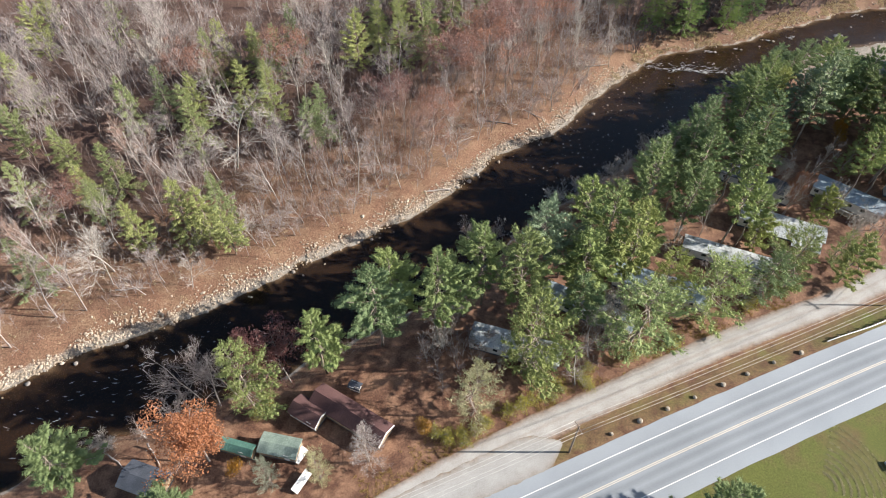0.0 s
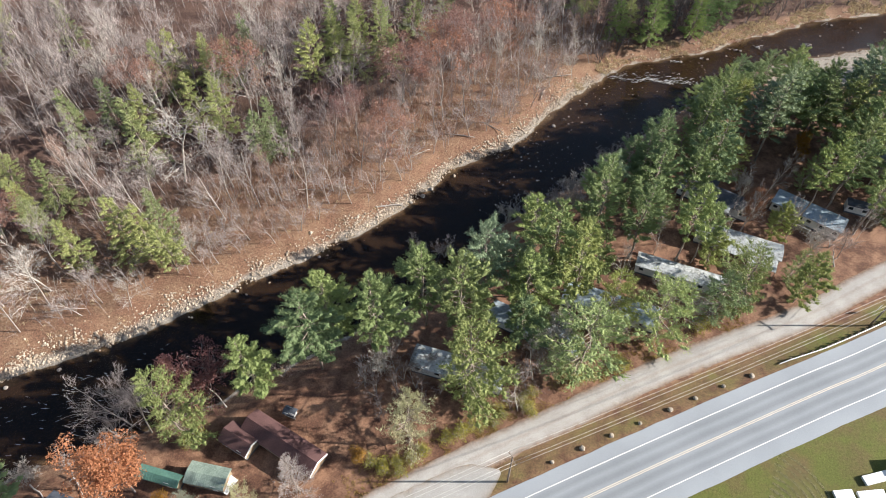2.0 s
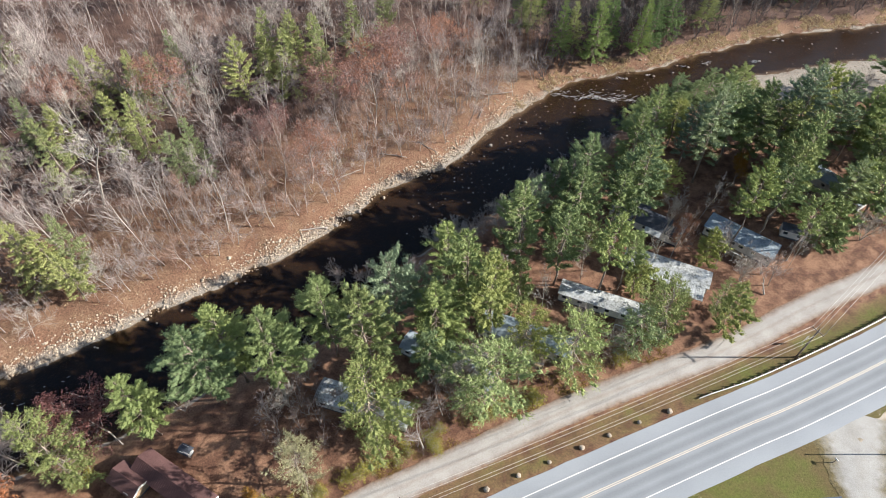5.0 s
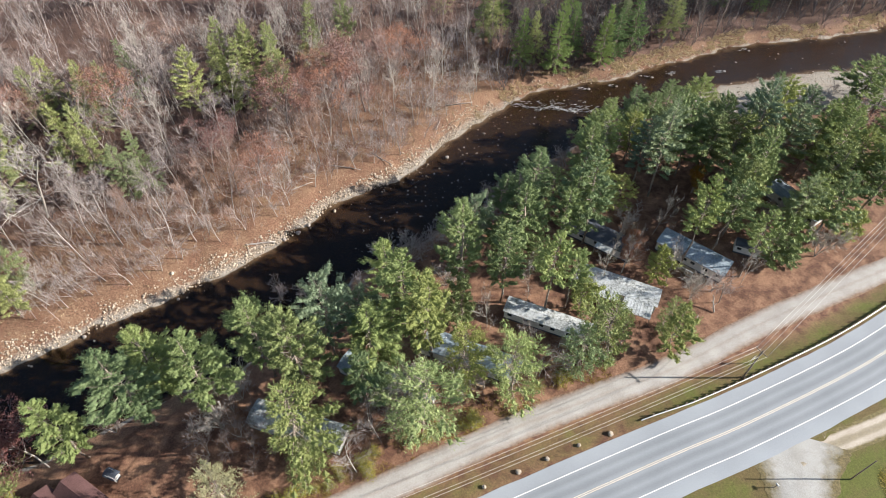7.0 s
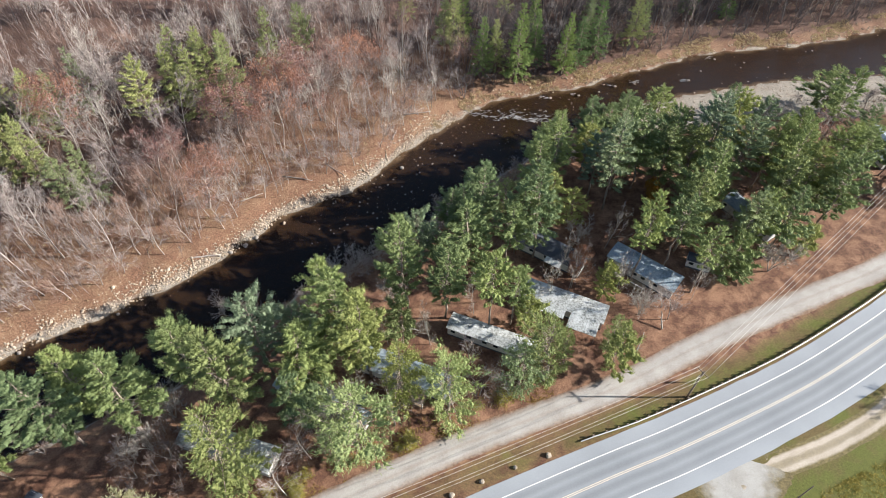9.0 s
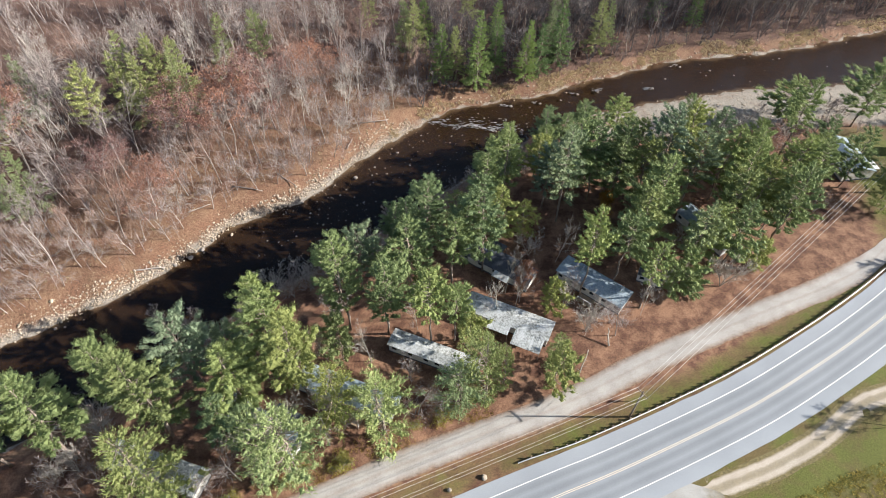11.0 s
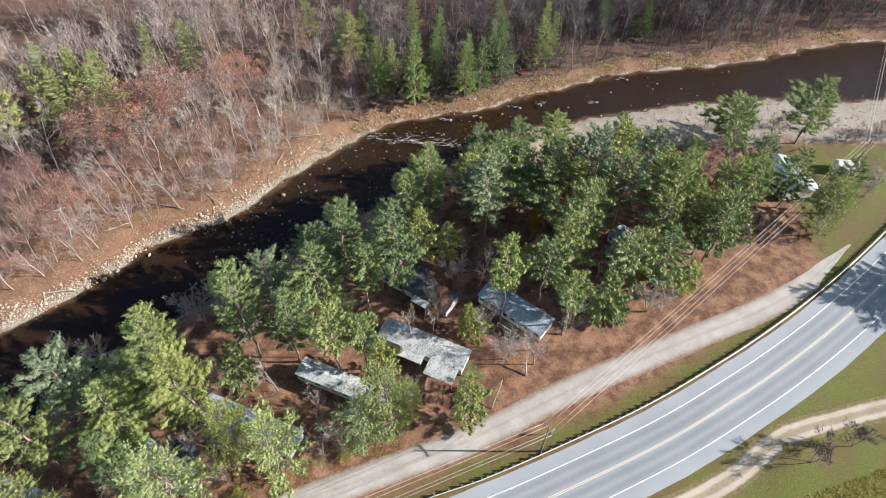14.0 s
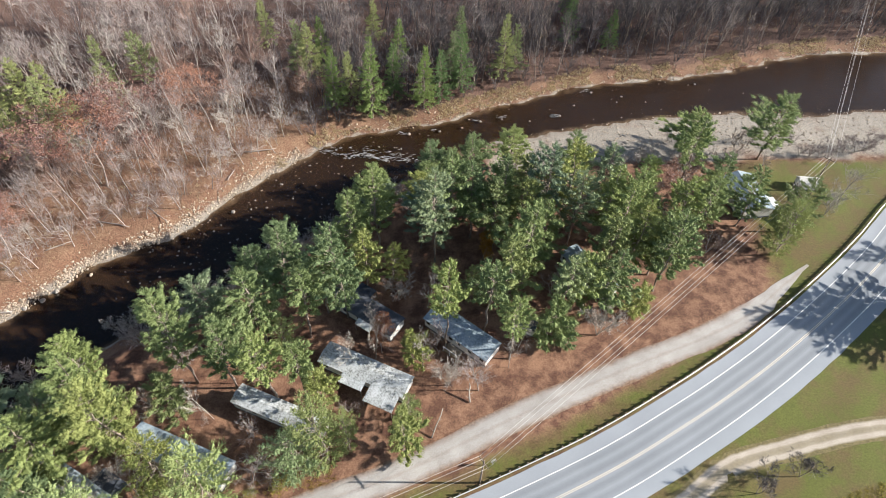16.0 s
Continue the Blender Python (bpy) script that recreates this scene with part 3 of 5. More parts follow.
road = strip("road", ROAD, -6.0, 5.8, 0.03, M_ROAD, "pale grey worn asphalt two-lane road", "road", wobble=0.08, seed=3)
for name, d0, d1, mat, lab in (("edge_line", 3.52, 3.66, M_WHITE, "white edge line"), ("edge_line", -3.7, -3.56, M_WHITE, "white edge line"),
                               ("centre_line", 0.07, 0.19, M_YELLOW, "yellow centre line"), ("centre_line", -0.19, -0.07, M_YELLOW, "yellow centre line")):
    ob = strip(name, ROAD, d0, d1, 0.052, mat, "", "", road)
    ob["label"] = lab
taper = [min(1.0, 0.06 + 0.11 * (len(LANE) - 1 - i)) for i in range(len(LANE))]
strip("lane", LANE, [-2.5 * k for k in taper], [2.5 * k for k in taper], lambda x, y: height(x, y) + 0.05, M_LANEWAY, "pale gravel lane beside the main road", "lane", wobble=0.2, seed=5, n=6)
apron = curve_points([(-18, 22.4), (-8, 27.2), (0, 31), (8, 34.9), (14.5, 37.6), (19.0, 39.6)], 1.2)
half = [0.4 + 3.2 * min(1, (len(apron) - 1 - i) / 3.5) for i in range(len(apron))]
strip("apron", apron, [-w for w in half], half, lambda x, y: height(x, y) + 0.07, M_APRON, "worn grey gravel joining lane and road", "road", wobble=0.2, seed=7, n=6, even=True)


strip("wheel_track", TRACK, -2.1, 2.1, lambda x, y: height(x, y) + 0.01, M_RUTS, "pale worn wheel ruts across grass", "track", wobble=0.1, seed=20)
entry = curve_points([(88.4, 30), (88.8, 38), (89.6, 43), (90.6, 48.5), (91.4, 53.4), (92.1, 56.0)], 0.7)
fan = [min(1, i / len(entry) * 1.1) ** 2.4 for i in range(len(entry))]
strip("driveway", entry, [-3.2 - 6.0 * f for f in fan], [3.2 + 4.6 * f for f in fan], lambda x, y: height(x, y) + 0.03, M_DRIVE, "pale gravel driveway meeting the road", "driveway", wobble=0.35, seed=9, n=16, even=True)


# ---- trees ----
def pine_meshes(seed, H, base, R, mat, n_whorl=15, dense=1.0, conical=False, blades=48, puff=0.8, core=0.74):
    """Trunk with limbs, and a crown of needle clumps along them, for one pine."""
    rng = random.Random(seed)
    wood, leaf = Soup(), Soup()
    bend = [Vector((rng.uniform(-0.3, 0.3), rng.uniform(-0.3, 0.3), H * k / 6)) * (1 if k else 0) for k in range(7)]
    bend[6].x = bend[6].y = 0
    r0 = 0.009 * H + 0.03
    wood.tube(bend, [r0 * (1 - 0.93 * k / 6) + 0.01 for k in range(7)], 7)

    def axis(z):
        k = min(int(z / H * 6), 5)
        return bend[k].lerp(bend[k + 1], z / H * 6 - k)

    lobes = [(rng.uniform(0, 6.28), rng.uniform(0.6, 1.4)) for _ in range(5)]
    az = rng.uniform(0, 6)
    for w in range(n_whorl + 1):
        u = min(max((w + rng.uniform(-0.25, 0.25)) / n_whorl, 0), 0.985)
        z = H * (base + (1 - base) * u)
        if conical:
            reach = R * (1 - u) ** 0.85 + 0.25
        else:
            reach = R * (0.62 + 1.1 * u if u < 0.33 else 1.0 - ((u - 0.33) / 0.67) ** 1.7 * 0.88)
        reach *= rng.uniform(0.78, 1.12)
        nb = rng.randint(4, 6) if u < 0.9 else 3
        for b in range(nb):
            az += 2 * math.pi / nb + rng.uniform(-0.45, 0.45)
            ln = reach * rng.uniform(0.55, 1.15)
            if not conical:
                ln *= sum(k * max(math.cos(az - a), 0) ** 2 + 0.55 for a, k in lobes) / 5.3
            ln = max(ln, 0.45)
            rise = (0.0 + 0.8 * u) if not conical else (-0.22 + 0.95 * u)
            rise += rng.uniform(-0.12, 0.12)
            p0 = axis(z)
            d = Vector((math.cos(az), math.sin(az), rise)).normalized()
            mid = p0 + d * ln * 0.55 + Vector((0, 0, -0.03 * ln))
            tip = p0 + d * ln + Vector((0, 0, 0.1 * ln if not conical else -0.04 * ln))
            rr = 0.013 * ln + 0.012
            wood.tube([p0, mid, tip], [rr, rr * 0.6, rr * 0.2], 3, False)
            clumps = max(2, int((1.4 + ln * 1.28) * dense + rng.random()))
            for s in range(clumps):
                f = 1.0 - 0.66 * (s + 0.5 * rng.random()) / clumps
                c = p0.lerp(mid, f / 0.55) if f < 0.55 else mid.lerp(tip, (f - 0.55) / 0.45)
                turn = rng.uniform(-1, 1) * (1.3 - f)
                ca, sa = math.cos(turn), math.sin(turn)
                way = Vector((d.x * ca - d.y * sa, d.x * sa + d.y * ca, 0.25 + 0.5 * u)).normalized()
                size = puff * min(max(0.36 + 0.1 * ln, 0.42), 0.85) * rng.uniform(0.75, 1.25)
                c = c + way * (size * 0.5) + Vector((-d.y, d.x, 0)) * (rng.uniform(-0.5, 0.5) * ln * 0.42 * f)
                leaf.clump(c, way, size, max(12, int(blades * size / 0.65)), rng, core)
    return wood.mesh("trunk", M_BARK, True), leaf.mesh("crown", mat)


def bare_meshes(seed, H, R, mat, twig_mat, twigs=1.0, leaf_mat=None, leaves=0, first=0.3, forks=1, thick=0.015, counts=(9, 7, 8)):
    """Trunk, limbs and twigs of a leafless tree, and dry leaves where it kept them."""
    rng = random.Random(seed)
    wood, fine, leaf = Soup(), Soup(), Soup()
    tips = []

    def limb(p, d, ln, r, depth):
        k = (3, 3, 2, 1)[depth]
        pts, q = [p], Vector(d)
        for i in range(k):
            q = (q + unit(rng) * 0.2 + Vector((0, 0, 0.08))).normalized()
            pts.append(pts[-1] + q * ln / k)
        if depth < 2:
            wood.tube(pts, [r * (1 - 0.6 * i / k) for i in range(k + 1)], 5 if depth == 0 else 3, False)
        else:
            for a, b in zip(pts[:-1], pts[1:]):
                fine.ribbon(a, b, r, r * 0.7, rng)
                if depth == 2:
                    fine.ribbon(a, b, r, r * 0.7, rng)
        if depth >= 3:
            tips.append(pts[-1])
            return
        kids = (counts[0], counts[1], max(1, int(counts[2] * twigs)))[depth]
        for c in range(kids):
            f = rng.uniform(first if depth == 0 else 0.2, 1.0)
            i = min(int(f * k), k - 1)
            at = pts[i].lerp(pts[i + 1], f * k - i)
            side = unit(rng)
            side = (side - q * side.dot(q)).normalized()
            up = 0.75 if depth == 0 else 0.65
            dd = (q * up + side * rng.uniform(0.5, 1.0) + Vector((0, 0, 0.2))).normalized()
            share = (0.48, 0.55, 0.55)[depth] * (1.15 - 0.45 * f)
            limb(at, dd, ln * share * rng.uniform(0.75, 1.2) if depth else min(R * 1.5, ln * share) * rng.uniform(0.7, 1.2), max(r * 0.42 * (1.1 - 0.4 * f), thick), depth + 1)

    for k in range(forks):
        lean = Vector((rng.uniform(-0.06, 0.06), rng.uniform(-0.06, 0.06), 1)) if forks == 1 else Vector((math.cos(k * 2.4) * 0.35, math.sin(k * 2.4) * 0.35, 1))
        limb(Vector((0, 0, 0)), lean.normalized(), H * 0.88, 0.007 * H + 0.03, 0)
    for i in range(leaves):
        c = rng.choice(tips) + unit(rng) * 0.5
        leaf.kite(c, unit(rng), rng.uniform(0.14, 0.27), rng.uniform(0.05, 0.1), rng)
    if mat is None:
        n = len(wood.v)
        wood.v += fine.v
        wood.f += [tuple(i + n for i in q) for q in fine.f]
        return wood
    return wood.mesh("trunk", mat, True), fine.mesh("crown", twig_mat), (leaf.mesh("foliage", leaf_mat) if leaves else None)


def bare_soup(seed, H, R):
    return bare_meshes(seed, H, R, None, None, 1.0, None, 0, 0.3, 1, 0.024, (7, 5, 5))


class Kind:
    """A kind of tree: meshes of a few builds, shared by all its trees."""

    def __init__(self, name, label, category, builds, parts):
        self.name, self.label, self.category, self.parts = name, label, category, parts
        self.builds = builds
        self.first = {}

    def plant(self, x, y, h, rng, which=None, group="", wide=1.0, label="", lean=2.0):
        i = rng.randrange(len(self.builds)) if which is None else which
        meshes, H = self.builds[i]
        s = h / H
        w = wide * (0.45 * s + 0.55)
        m = pose(x, y, height(x, y) - 0.1, rng.uniform(-lean, lean), rng.uniform(-lean, lean), rng.uniform(0, 360)) @ Matrix.Diagonal((w, w, s, 1))
        if i in self.first:
            k = self.first[i].scale
            ob = copy_thing(self.first[i], m @ Matrix.Diagonal((1 / k[0], 1 / k[1], 1 / k[2], 1)))
        else:
            ob = thing(self.name, self.label, self.category, m, group)
            for n, me in zip(self.parts, meshes):
                if me:
                    p = part(n, me, None, ob)
                    if n != "trunk":
                        p["kind"] = "stuff"
            self.first[i] = ob
        if label:
            ob["label"] = label
        if group:
            ob["group"] = group
        return ob


PINE = Kind("pine_tree", "tall white pine with a ragged green crown", "tree",
            [(pine_meshes(11, 23, 0.3, 5.0, M_PINE, 16), 23), (pine_meshes(12, 23, 0.34, 4.7, M_PINE, 15), 23), (pine_meshes(13, 22, 0.26, 5.3, M_PINE, 16), 22),
             (pine_meshes(14, 24, 0.48, 4.8, M_PINE, 12), 24), (pine_meshes(15, 20, 0.25, 4.8, M_YELLOWPINE, 14), 20), (pine_meshes(16, 21, 0.3, 4.9, M_SPRUCE, 14, 0.9), 21)], ("trunk", "crown"))
YOUNG = Kind("young_pine", "young yellow-green pine with a dense low crown", "tree",
             [(pine_meshes(21, 11, 0.1, 3.4, M_YELLOWPINE, 12, 1.0), 11), (pine_meshes(22, 9, 0.08, 3.0, M_PINE, 11, 1.0), 9)], ("trunk", "crown"))
THIN = Kind("thin_pine", "thin pale green pine with sparse needles", "tree",
            [(pine_meshes(25, 13, 0.06, 4.6, M_PALEPINE, 15, 1.0, False, 40, 0.66, 0.5), 13), (pine_meshes(26, 14, 0.06, 4.4, M_YELLOWPINE, 15, 1.0, False, 40, 0.66, 0.5), 14), (pine_meshes(27, 10, 0.04, 3.6, M_CREAM, 15, 1.0, False, 26, 0.6, 0.3), 10),
             (pine_meshes(28, 12, 0.08, 3.0, M_BRANCH, 17, 0.9, True, 24, 0.55, 0.2), 12)], ("trunk", "crown"))
HEMLOCK = Kind("hemlock", "conical dark green hemlock", "tree",
               [(pine_meshes(31, 17, 0.14, 3.4, M_HEMLOCK, 19, 1.1, True, 44, 0.66), 17), (pine_meshes(32, 16, 0.2, 3.2, M_FARPINE, 18, 1.1, True, 44, 0.66), 16)], ("trunk", "crown"))
FAR_PINE = Kind("pine_tree", "green pine among leafless trees on the far bank", "tree",
                [(pine_meshes(41, 17, 0.12, 4.4, M_FARPINE, 16, 1.1, True, 44, 0.7), 17), (pine_meshes(42, 16, 0.18, 4.6, M_FARPINE, 14, 1.1, False, 44, 0.7), 16), (pine_meshes(43, 16, 0.15, 3.7, M_FARPINE, 16, 1.0, True, 44, 0.7), 16)], ("trunk", "crown"))
BARE = Kind("bare_tree", "leafless grey deciduous tree on the river flat", "tree",
            [(bare_meshes(51, 14, 4.5, M_GREYBARK, M_BRANCH), 14), (bare_meshes(52, 15, 4.0, M_GREYBARK, M_BRANCH), 15), (bare_meshes(53, 12, 4.5, M_PALEBARK, M_PALETWIG), 12),
             (bare_meshes(54, 13, 3.4, M_GREYBARK, M_BRANCH), 13), (bare_meshes(55, 12, 4.2, M_GREYBARK, M_REDTWIG), 12),
             (bare_meshes(56, 7, 4.0, M_BARK, M_LAVENDER, 1.0, None, 0, 0.3, 2, 0.024, (9, 7, 9)), 7),
             (bare_meshes(57, 14, 4.2, M_BARK, M_LAVENDER), 14), (bare_meshes(58, 13, 3.8, M_BARK, M_LAVENDER), 13)], ("trunk", "crown"))
OAK = Kind("oak_tree", "oak keeping its dull red autumn leaves", "tree",
           [(bare_meshes(61, 14, 4.5, M_GREYBARK, M_BRANCH, 0.8, M_DRYLEAF, 4300), 14), (bare_meshes(62, 13, 4.5, M_GREYBARK, M_BRANCH, 0.8, M_RUST, 11000), 13), (bare_meshes(63, 13, 4.5, M_GREYBARK, M_BRANCH, 0.7, M_DARKRED, 8500), 13)], ("trunk", "crown", "foliage"))
SHRUB = Kind("bare_shrub", "grey leafless shrub with many thin stems", "shrub",
             [(bare_meshes(71, 6, 3.0, M_GREYBARK, M_BRANCH, 1.0, None, 0, 0.1, 3, 0.019, (7, 5, 4)), 6), (bare_meshes(72, 5, 3.0, M_GREYBARK, M_GREYTWIG, 1.0, None, 0, 0.1, 3, 0.019, (7, 5, 4)), 5), (bare_meshes(73, 6, 2.2, M_PALEBARK, M_PALETWIG, 0.9, None, 0, 0.05, 3), 6)], ("trunk", "crown"))
BUSH = Kind("leafy_bush", "low bush with yellow-orange autumn leaves", "bush",
            [(bare_meshes(81, 3.5, 2.0, M_GREYBARK, M_BRANCH, 0.15, M_ORANGE, 1800, 0.1, 2), 3.5)], ("trunk", "crown", "foliage"))
GREENBUSH = Kind("green_bush", "low bush of yellow-green leaves by the lane", "bush",
                 [(bare_meshes(83, 3.0, 2.0, M_GREYBARK, M_BRANCH, 0.15, M_BUSHLEAF, 650, 0.1, 2), 3.0)], ("trunk", "crown", "foliage"))
RNG = random.Random(5)

# pines of the camp: place, and height of the top
CAMP_PINES = [(-20.2, 52.3, 19.2), (-10.9, 57.8, 23.6), (-1.1, 59, 23.2), (17, 70.5, 23.7), (7, 66.6, 22.1), (13, 62.7, 25), (26.8, 78.7, 20.3), (34, 70, 24), (39.8, 83, 24.5),
              (53.5, 101.5, 20.4), (64.3, 96.7, 24.5), (69.2, 112.5, 22), (54.5, 79, 23), (82.5, 90, 23.8), (83, 116, 22.4), (103, 96.5, 18), (97, 103.5, 23),
              (80.4, 110, 24), (101.4, 117.7, 23.4), (132.3, 127.6, 22.5), (50.4, 90.7, 22), (114.7, 110.2, 22.5), (122.9, 103.5, 21), (89.4, 94, 19.6)]
CAMP_PINES += [(79, 130, 13), (88, 134, 12), (97, 138, 11), (70, 122, 13), (22, 72.8, 16), (108, 128, 18), (-8.3, 62.3, 22), (24.6, 66.4, 20), (23.5, 61.8, 15), (30.2, 73.5, 24), (46.7, 82.1, 20), (60.6, 97.7, 18), (58.7, 80.9, 17),
               (93.7, 88.2, 17.4), (77.6, 113.6, 18), (87.6, 116.3, 20), (92.0, 113.7, 18), (93.6, 118.2, 20), (107.1, 121.0, 22), (100.8, 109.7, 18), (114.2, 116.6, 20), (118.1, 114.9, 20)]
CAMP_PINES += [(106.1, 98.6, 17), (111.7, 103.6, 20), (112.6, 99.3, 17), (122.6, 107.4, 18), (128.2, 115.8, 18), (41.4, 91.7, 18), (50.1, 96.8, 19), (58.0, 92.3, 19), (93.0, 98.5, 20),
               (118.1, 107.3, 20), (107.3, 114.2, 20), (97.3, 114.5, 18), (115.8, 126.6, 16), (64.7, 107.8, 20), (136.0, 119.5, 14), (144.4, 120.7, 16), (141, 128, 13), (138, 124, 12), (154, 119, 15), (151, 116, 12)]
for x, y, z in CAMP_PINES:
    special = {(34, 70): (4, 1.2), (93.0, 98.5): (4, 1.2), (13, 62.7): (4, 1.2), (-20.2, 52.3): (1, 1.15), (-10.9, 57.8): (0, 1.35), (-1.1, 59): (1, 1.3), (-8.3, 62.3): (0, 1.25), (24.6, 66.4): (0, 1.5), (23.5, 61.8): (1, 1.3),
               (82.5, 90): (3, 0.95), (54.5, 79): (3, 1.05), (58.7, 80.9): (3, 1.0), (93.7, 88.2): (3, 1.05)}
    kind, wide = special.get((x, y), (3 if 24 < x < 34 and y > 74 else None, 1.16))
    PINE.plant(x, y, z + 0.6, RNG, which=kind, group="pines of the camp", wide=wide)
THIN.plant(-31.0, 45.4, 20.2, RNG, 1, "thin pines of the camp", 1.3, "broad pale green pine with feathery needles")
PINE.plant(139.0, 142.1, 13.5, RNG, 2, "pines of the camp", 1.5, "pine standing on the gravel bar")
PINE.plant(156, 141.8, 18.0, RNG, 2, "pines of the camp", 1.5, "lone pine with spreading limbs beside the gravel bar")
for x, y, z in [(-57, 33.5, 15.5), (-38.1, 27.5, 12), (41, 28.5, 11.5), (33, 26.5, 9), (172.4, 98.6, 15), (178.9, 96.8, 16), (183.5, 94.9, 16), (178.6, 101.4, 14), (178.6, 91.2, 13), (200, 112, 17)]:
    PINE.plant(x, y, z, RNG, 2, "pines beyond the road", 1.3)
for x, y, h in [(75.4, 71.3, 13.6), (61.4, 80, 10.4), (39.2, 76.8, 14), (76.5, 87.2, 10), (101.2, 92.3, 12), (104, 91.5, 6), (118, 98, 8)]:
    YOUNG.plant(x, y, h, RNG, 0 if x < 100 else None, "young pines of the camp", 1.1 if x < 77 else 1.4)
for x, y, h in [(13.9, 52.9, 21.8), (15.8, 51.0, 9), (33.0, 57.2, 20), (46.9, 63.1, 18.8), (39.1, 66.4, 16.4), (63.6, 69.4, 18), (59.4, 68.2, 13), (66.8, 71.4, 12), (149.6, 112.7, 15), (-26.3, 33.0, 10.5), (-18.6, 33.2, 10.5), (29, 56.5, 9)]:
    THIN.plant(x, y, h, RNG, 2 if x < 0 else RNG.randrange(2), "thin pines of the camp", wide=1.65 if h > 19 else 1.35 if h > 12 else 0.85)
THIN.plant(4.6, 44.3, 18, RNG, 2, "thin pines of the camp", 1.15, "pale feathery small tree with sparse needles")
THIN.plant(-11.7, 36.6, 14.4, RNG, 3, "thin pines of the camp", 1.0, "pale grey needleless conifer beside the cabin")
for x, y, h in [(29.1, 61.6, 10), (2.3, 62.4, 7.5), (4.9, 84, 6), (10.4, 84.0, 6), (24, 93.5, 5), (29.6, 95.5, 5), (110.3, 93.3, 9), (87.4, 84.7, 6), (82.8, 83.0, 7), (80.8, 90.8, 7), (38, 101, 6), (46, 109, 6), (-1, 66, 6), (-18, 57, 6),
                (-3, 55, 6), (0, 57, 7), (150.9, 143.7, 6), (127.5, 140, 6), (145.6, 138.8, 5), (164.8, 123.9, 7), (159, 128, 5), (136, 133, 5), (122, 137, 5), (-49, 41, 5), (-54, 39, 5), (-44, 44, 6), (63, 118, 5), (75, 128, 5)]:
    SHRUB.plant(x, y, h, RNG, group="shrubs of the near bank")
for x, y, h in [(-38, 46.8, 16.2), (-41.5, 48, 14.5), (-35.2, 48.5, 14), (22.5, 49.8, 9), (25.5, 55.5, 10), (38.5, 61.2, 11), (52.5, 66.5, 9), (88, 82, 8)]:
    BARE.plant(x, y, h, RNG, RNG.choice((0, 1, 3)), group="leafless trees of the camp", label="leafless tree beside the camp")
for k in range(9):
    SHRUB.plant(168.5 + (18.5) * k / 8 + RNG.uniform(-1, 1), 143.1 + (5.1) * k / 8 + RNG.uniform(-1.5, 1.5), RNG.uniform(2.5, 4.2), RNG, 1, "shrubs of the near bank", 1.3, "brown brush hedge behind the shed")
BARE.plant(168.6, 126.8, 8.5, RNG, 0, "leafless trees of the camp", 1.3, "leafless tree beside the white shed")
for x, y, h in [(130.7, 64.6, 5.8), (138.5, 67.3, 5.8)]:
    BARE.plant(x, y, h, RNG, 5, "leafless trees of the field", 1.0, "small leafless tree with a dark trunk in the field")
OAK.plant(-26.6, 51.2, 15.0, RNG, 2, "oaks", 1.25, "oak with dark red autumn leaves by the river")
OAK.plant(-37.0, 36.6, 14.6, RNG, 1, "oaks", 1.35, "broad oak with bright rust-orange leaves")
OAK.plant(134.0, 128.0, 9, RNG, 0, "oaks", 1.7, "oak with dull red leaves beside the gravel bar")
OAK.plant(71.0, 89.2, 9.5, RNG, 1, "oaks", 0.7, "slender tree with a few orange leaves")
for x, y, h in [(-2.8, 42.2, 3.2), (92, 113.5, 5), (90, 111, 4), (-33, 35, 2.5)]:
    BUSH.plant(x, y, h, RNG, group="autumn bushes")
for k in range(36):
    p = LANE[RNG.randrange(6, 40)]
    q = p + Vector((-0.42, 0.9)) * RNG.uniform(3.0, 6.0)
    if min(math.hypot(q.x - a, q.y - b) for a, b in ((46, 62), (-6, 40))) > 4:
        GREENBUSH.plant(q.x, q.y, RNG.uniform(0.5, 1.9), RNG, group="bushes along the lane", wide=RNG.uniform(0.9, 1.5))
for x, y in [(-1.2, 40.8), (-30.4, 44), (-28.6, 44.8)]:
    GREENBUSH.plant(x, y, RNG.uniform(1.3, 2.4), RNG, group="bushes along the lane")

for x, y, h in [(3.4, 55.6, 5), (1.2, 59.9, 5), (6.6, 50.5, 4), (9.7, 53.0, 4), (-1, 52.5, 5), (2.5, 53, 6), (5.5, 54, 6), (0, 49.5, 4), (7.5, 57, 5), (27.6, 57.5, 6), (29.6, 60.4, 7), (28, 57.5, 5), (2, 57, 5), (5, 58.5, 4), (-2, 56, 4), (23, 57.5, 4), (26, 61, 4), (38, 62, 3.5), (52, 66.5, 3.5), (66, 78, 3), (-34, 52, 6), (-43, 46, 7)]:
    SHRUB.plant(x, y, h, RNG, 1 if x > -10 else 0, "shrubs of the camp", 0.9, "brown leafless brush between the homes")

for k in range(22):
    i = RNG.randrange(len(NEAR_BANK))
    while not 8 < NEAR_BANK[i].x < 82:
        i = RNG.randrange(len(NEAR_BANK))
    q = NEAR_BANK[i] + (NEAR_BANK[i + 1] - NEAR_BANK[i]).orthogonal().normalized() * -RNG.uniform(0.8, 5)
    SHRUB.plant(q.x, q.y, RNG.uniform(3.5, 6.5), RNG, 0, "shrubs of the near bank", 1.1)
for k in range(12):
    SHRUB.plant(RNG.uniform(118, 168), RNG.uniform(139, 150), RNG.uniform(2.5, 4.5), RNG, 0, "shrubs of the near bank", 0.9, "grey brush on the gravel bar")

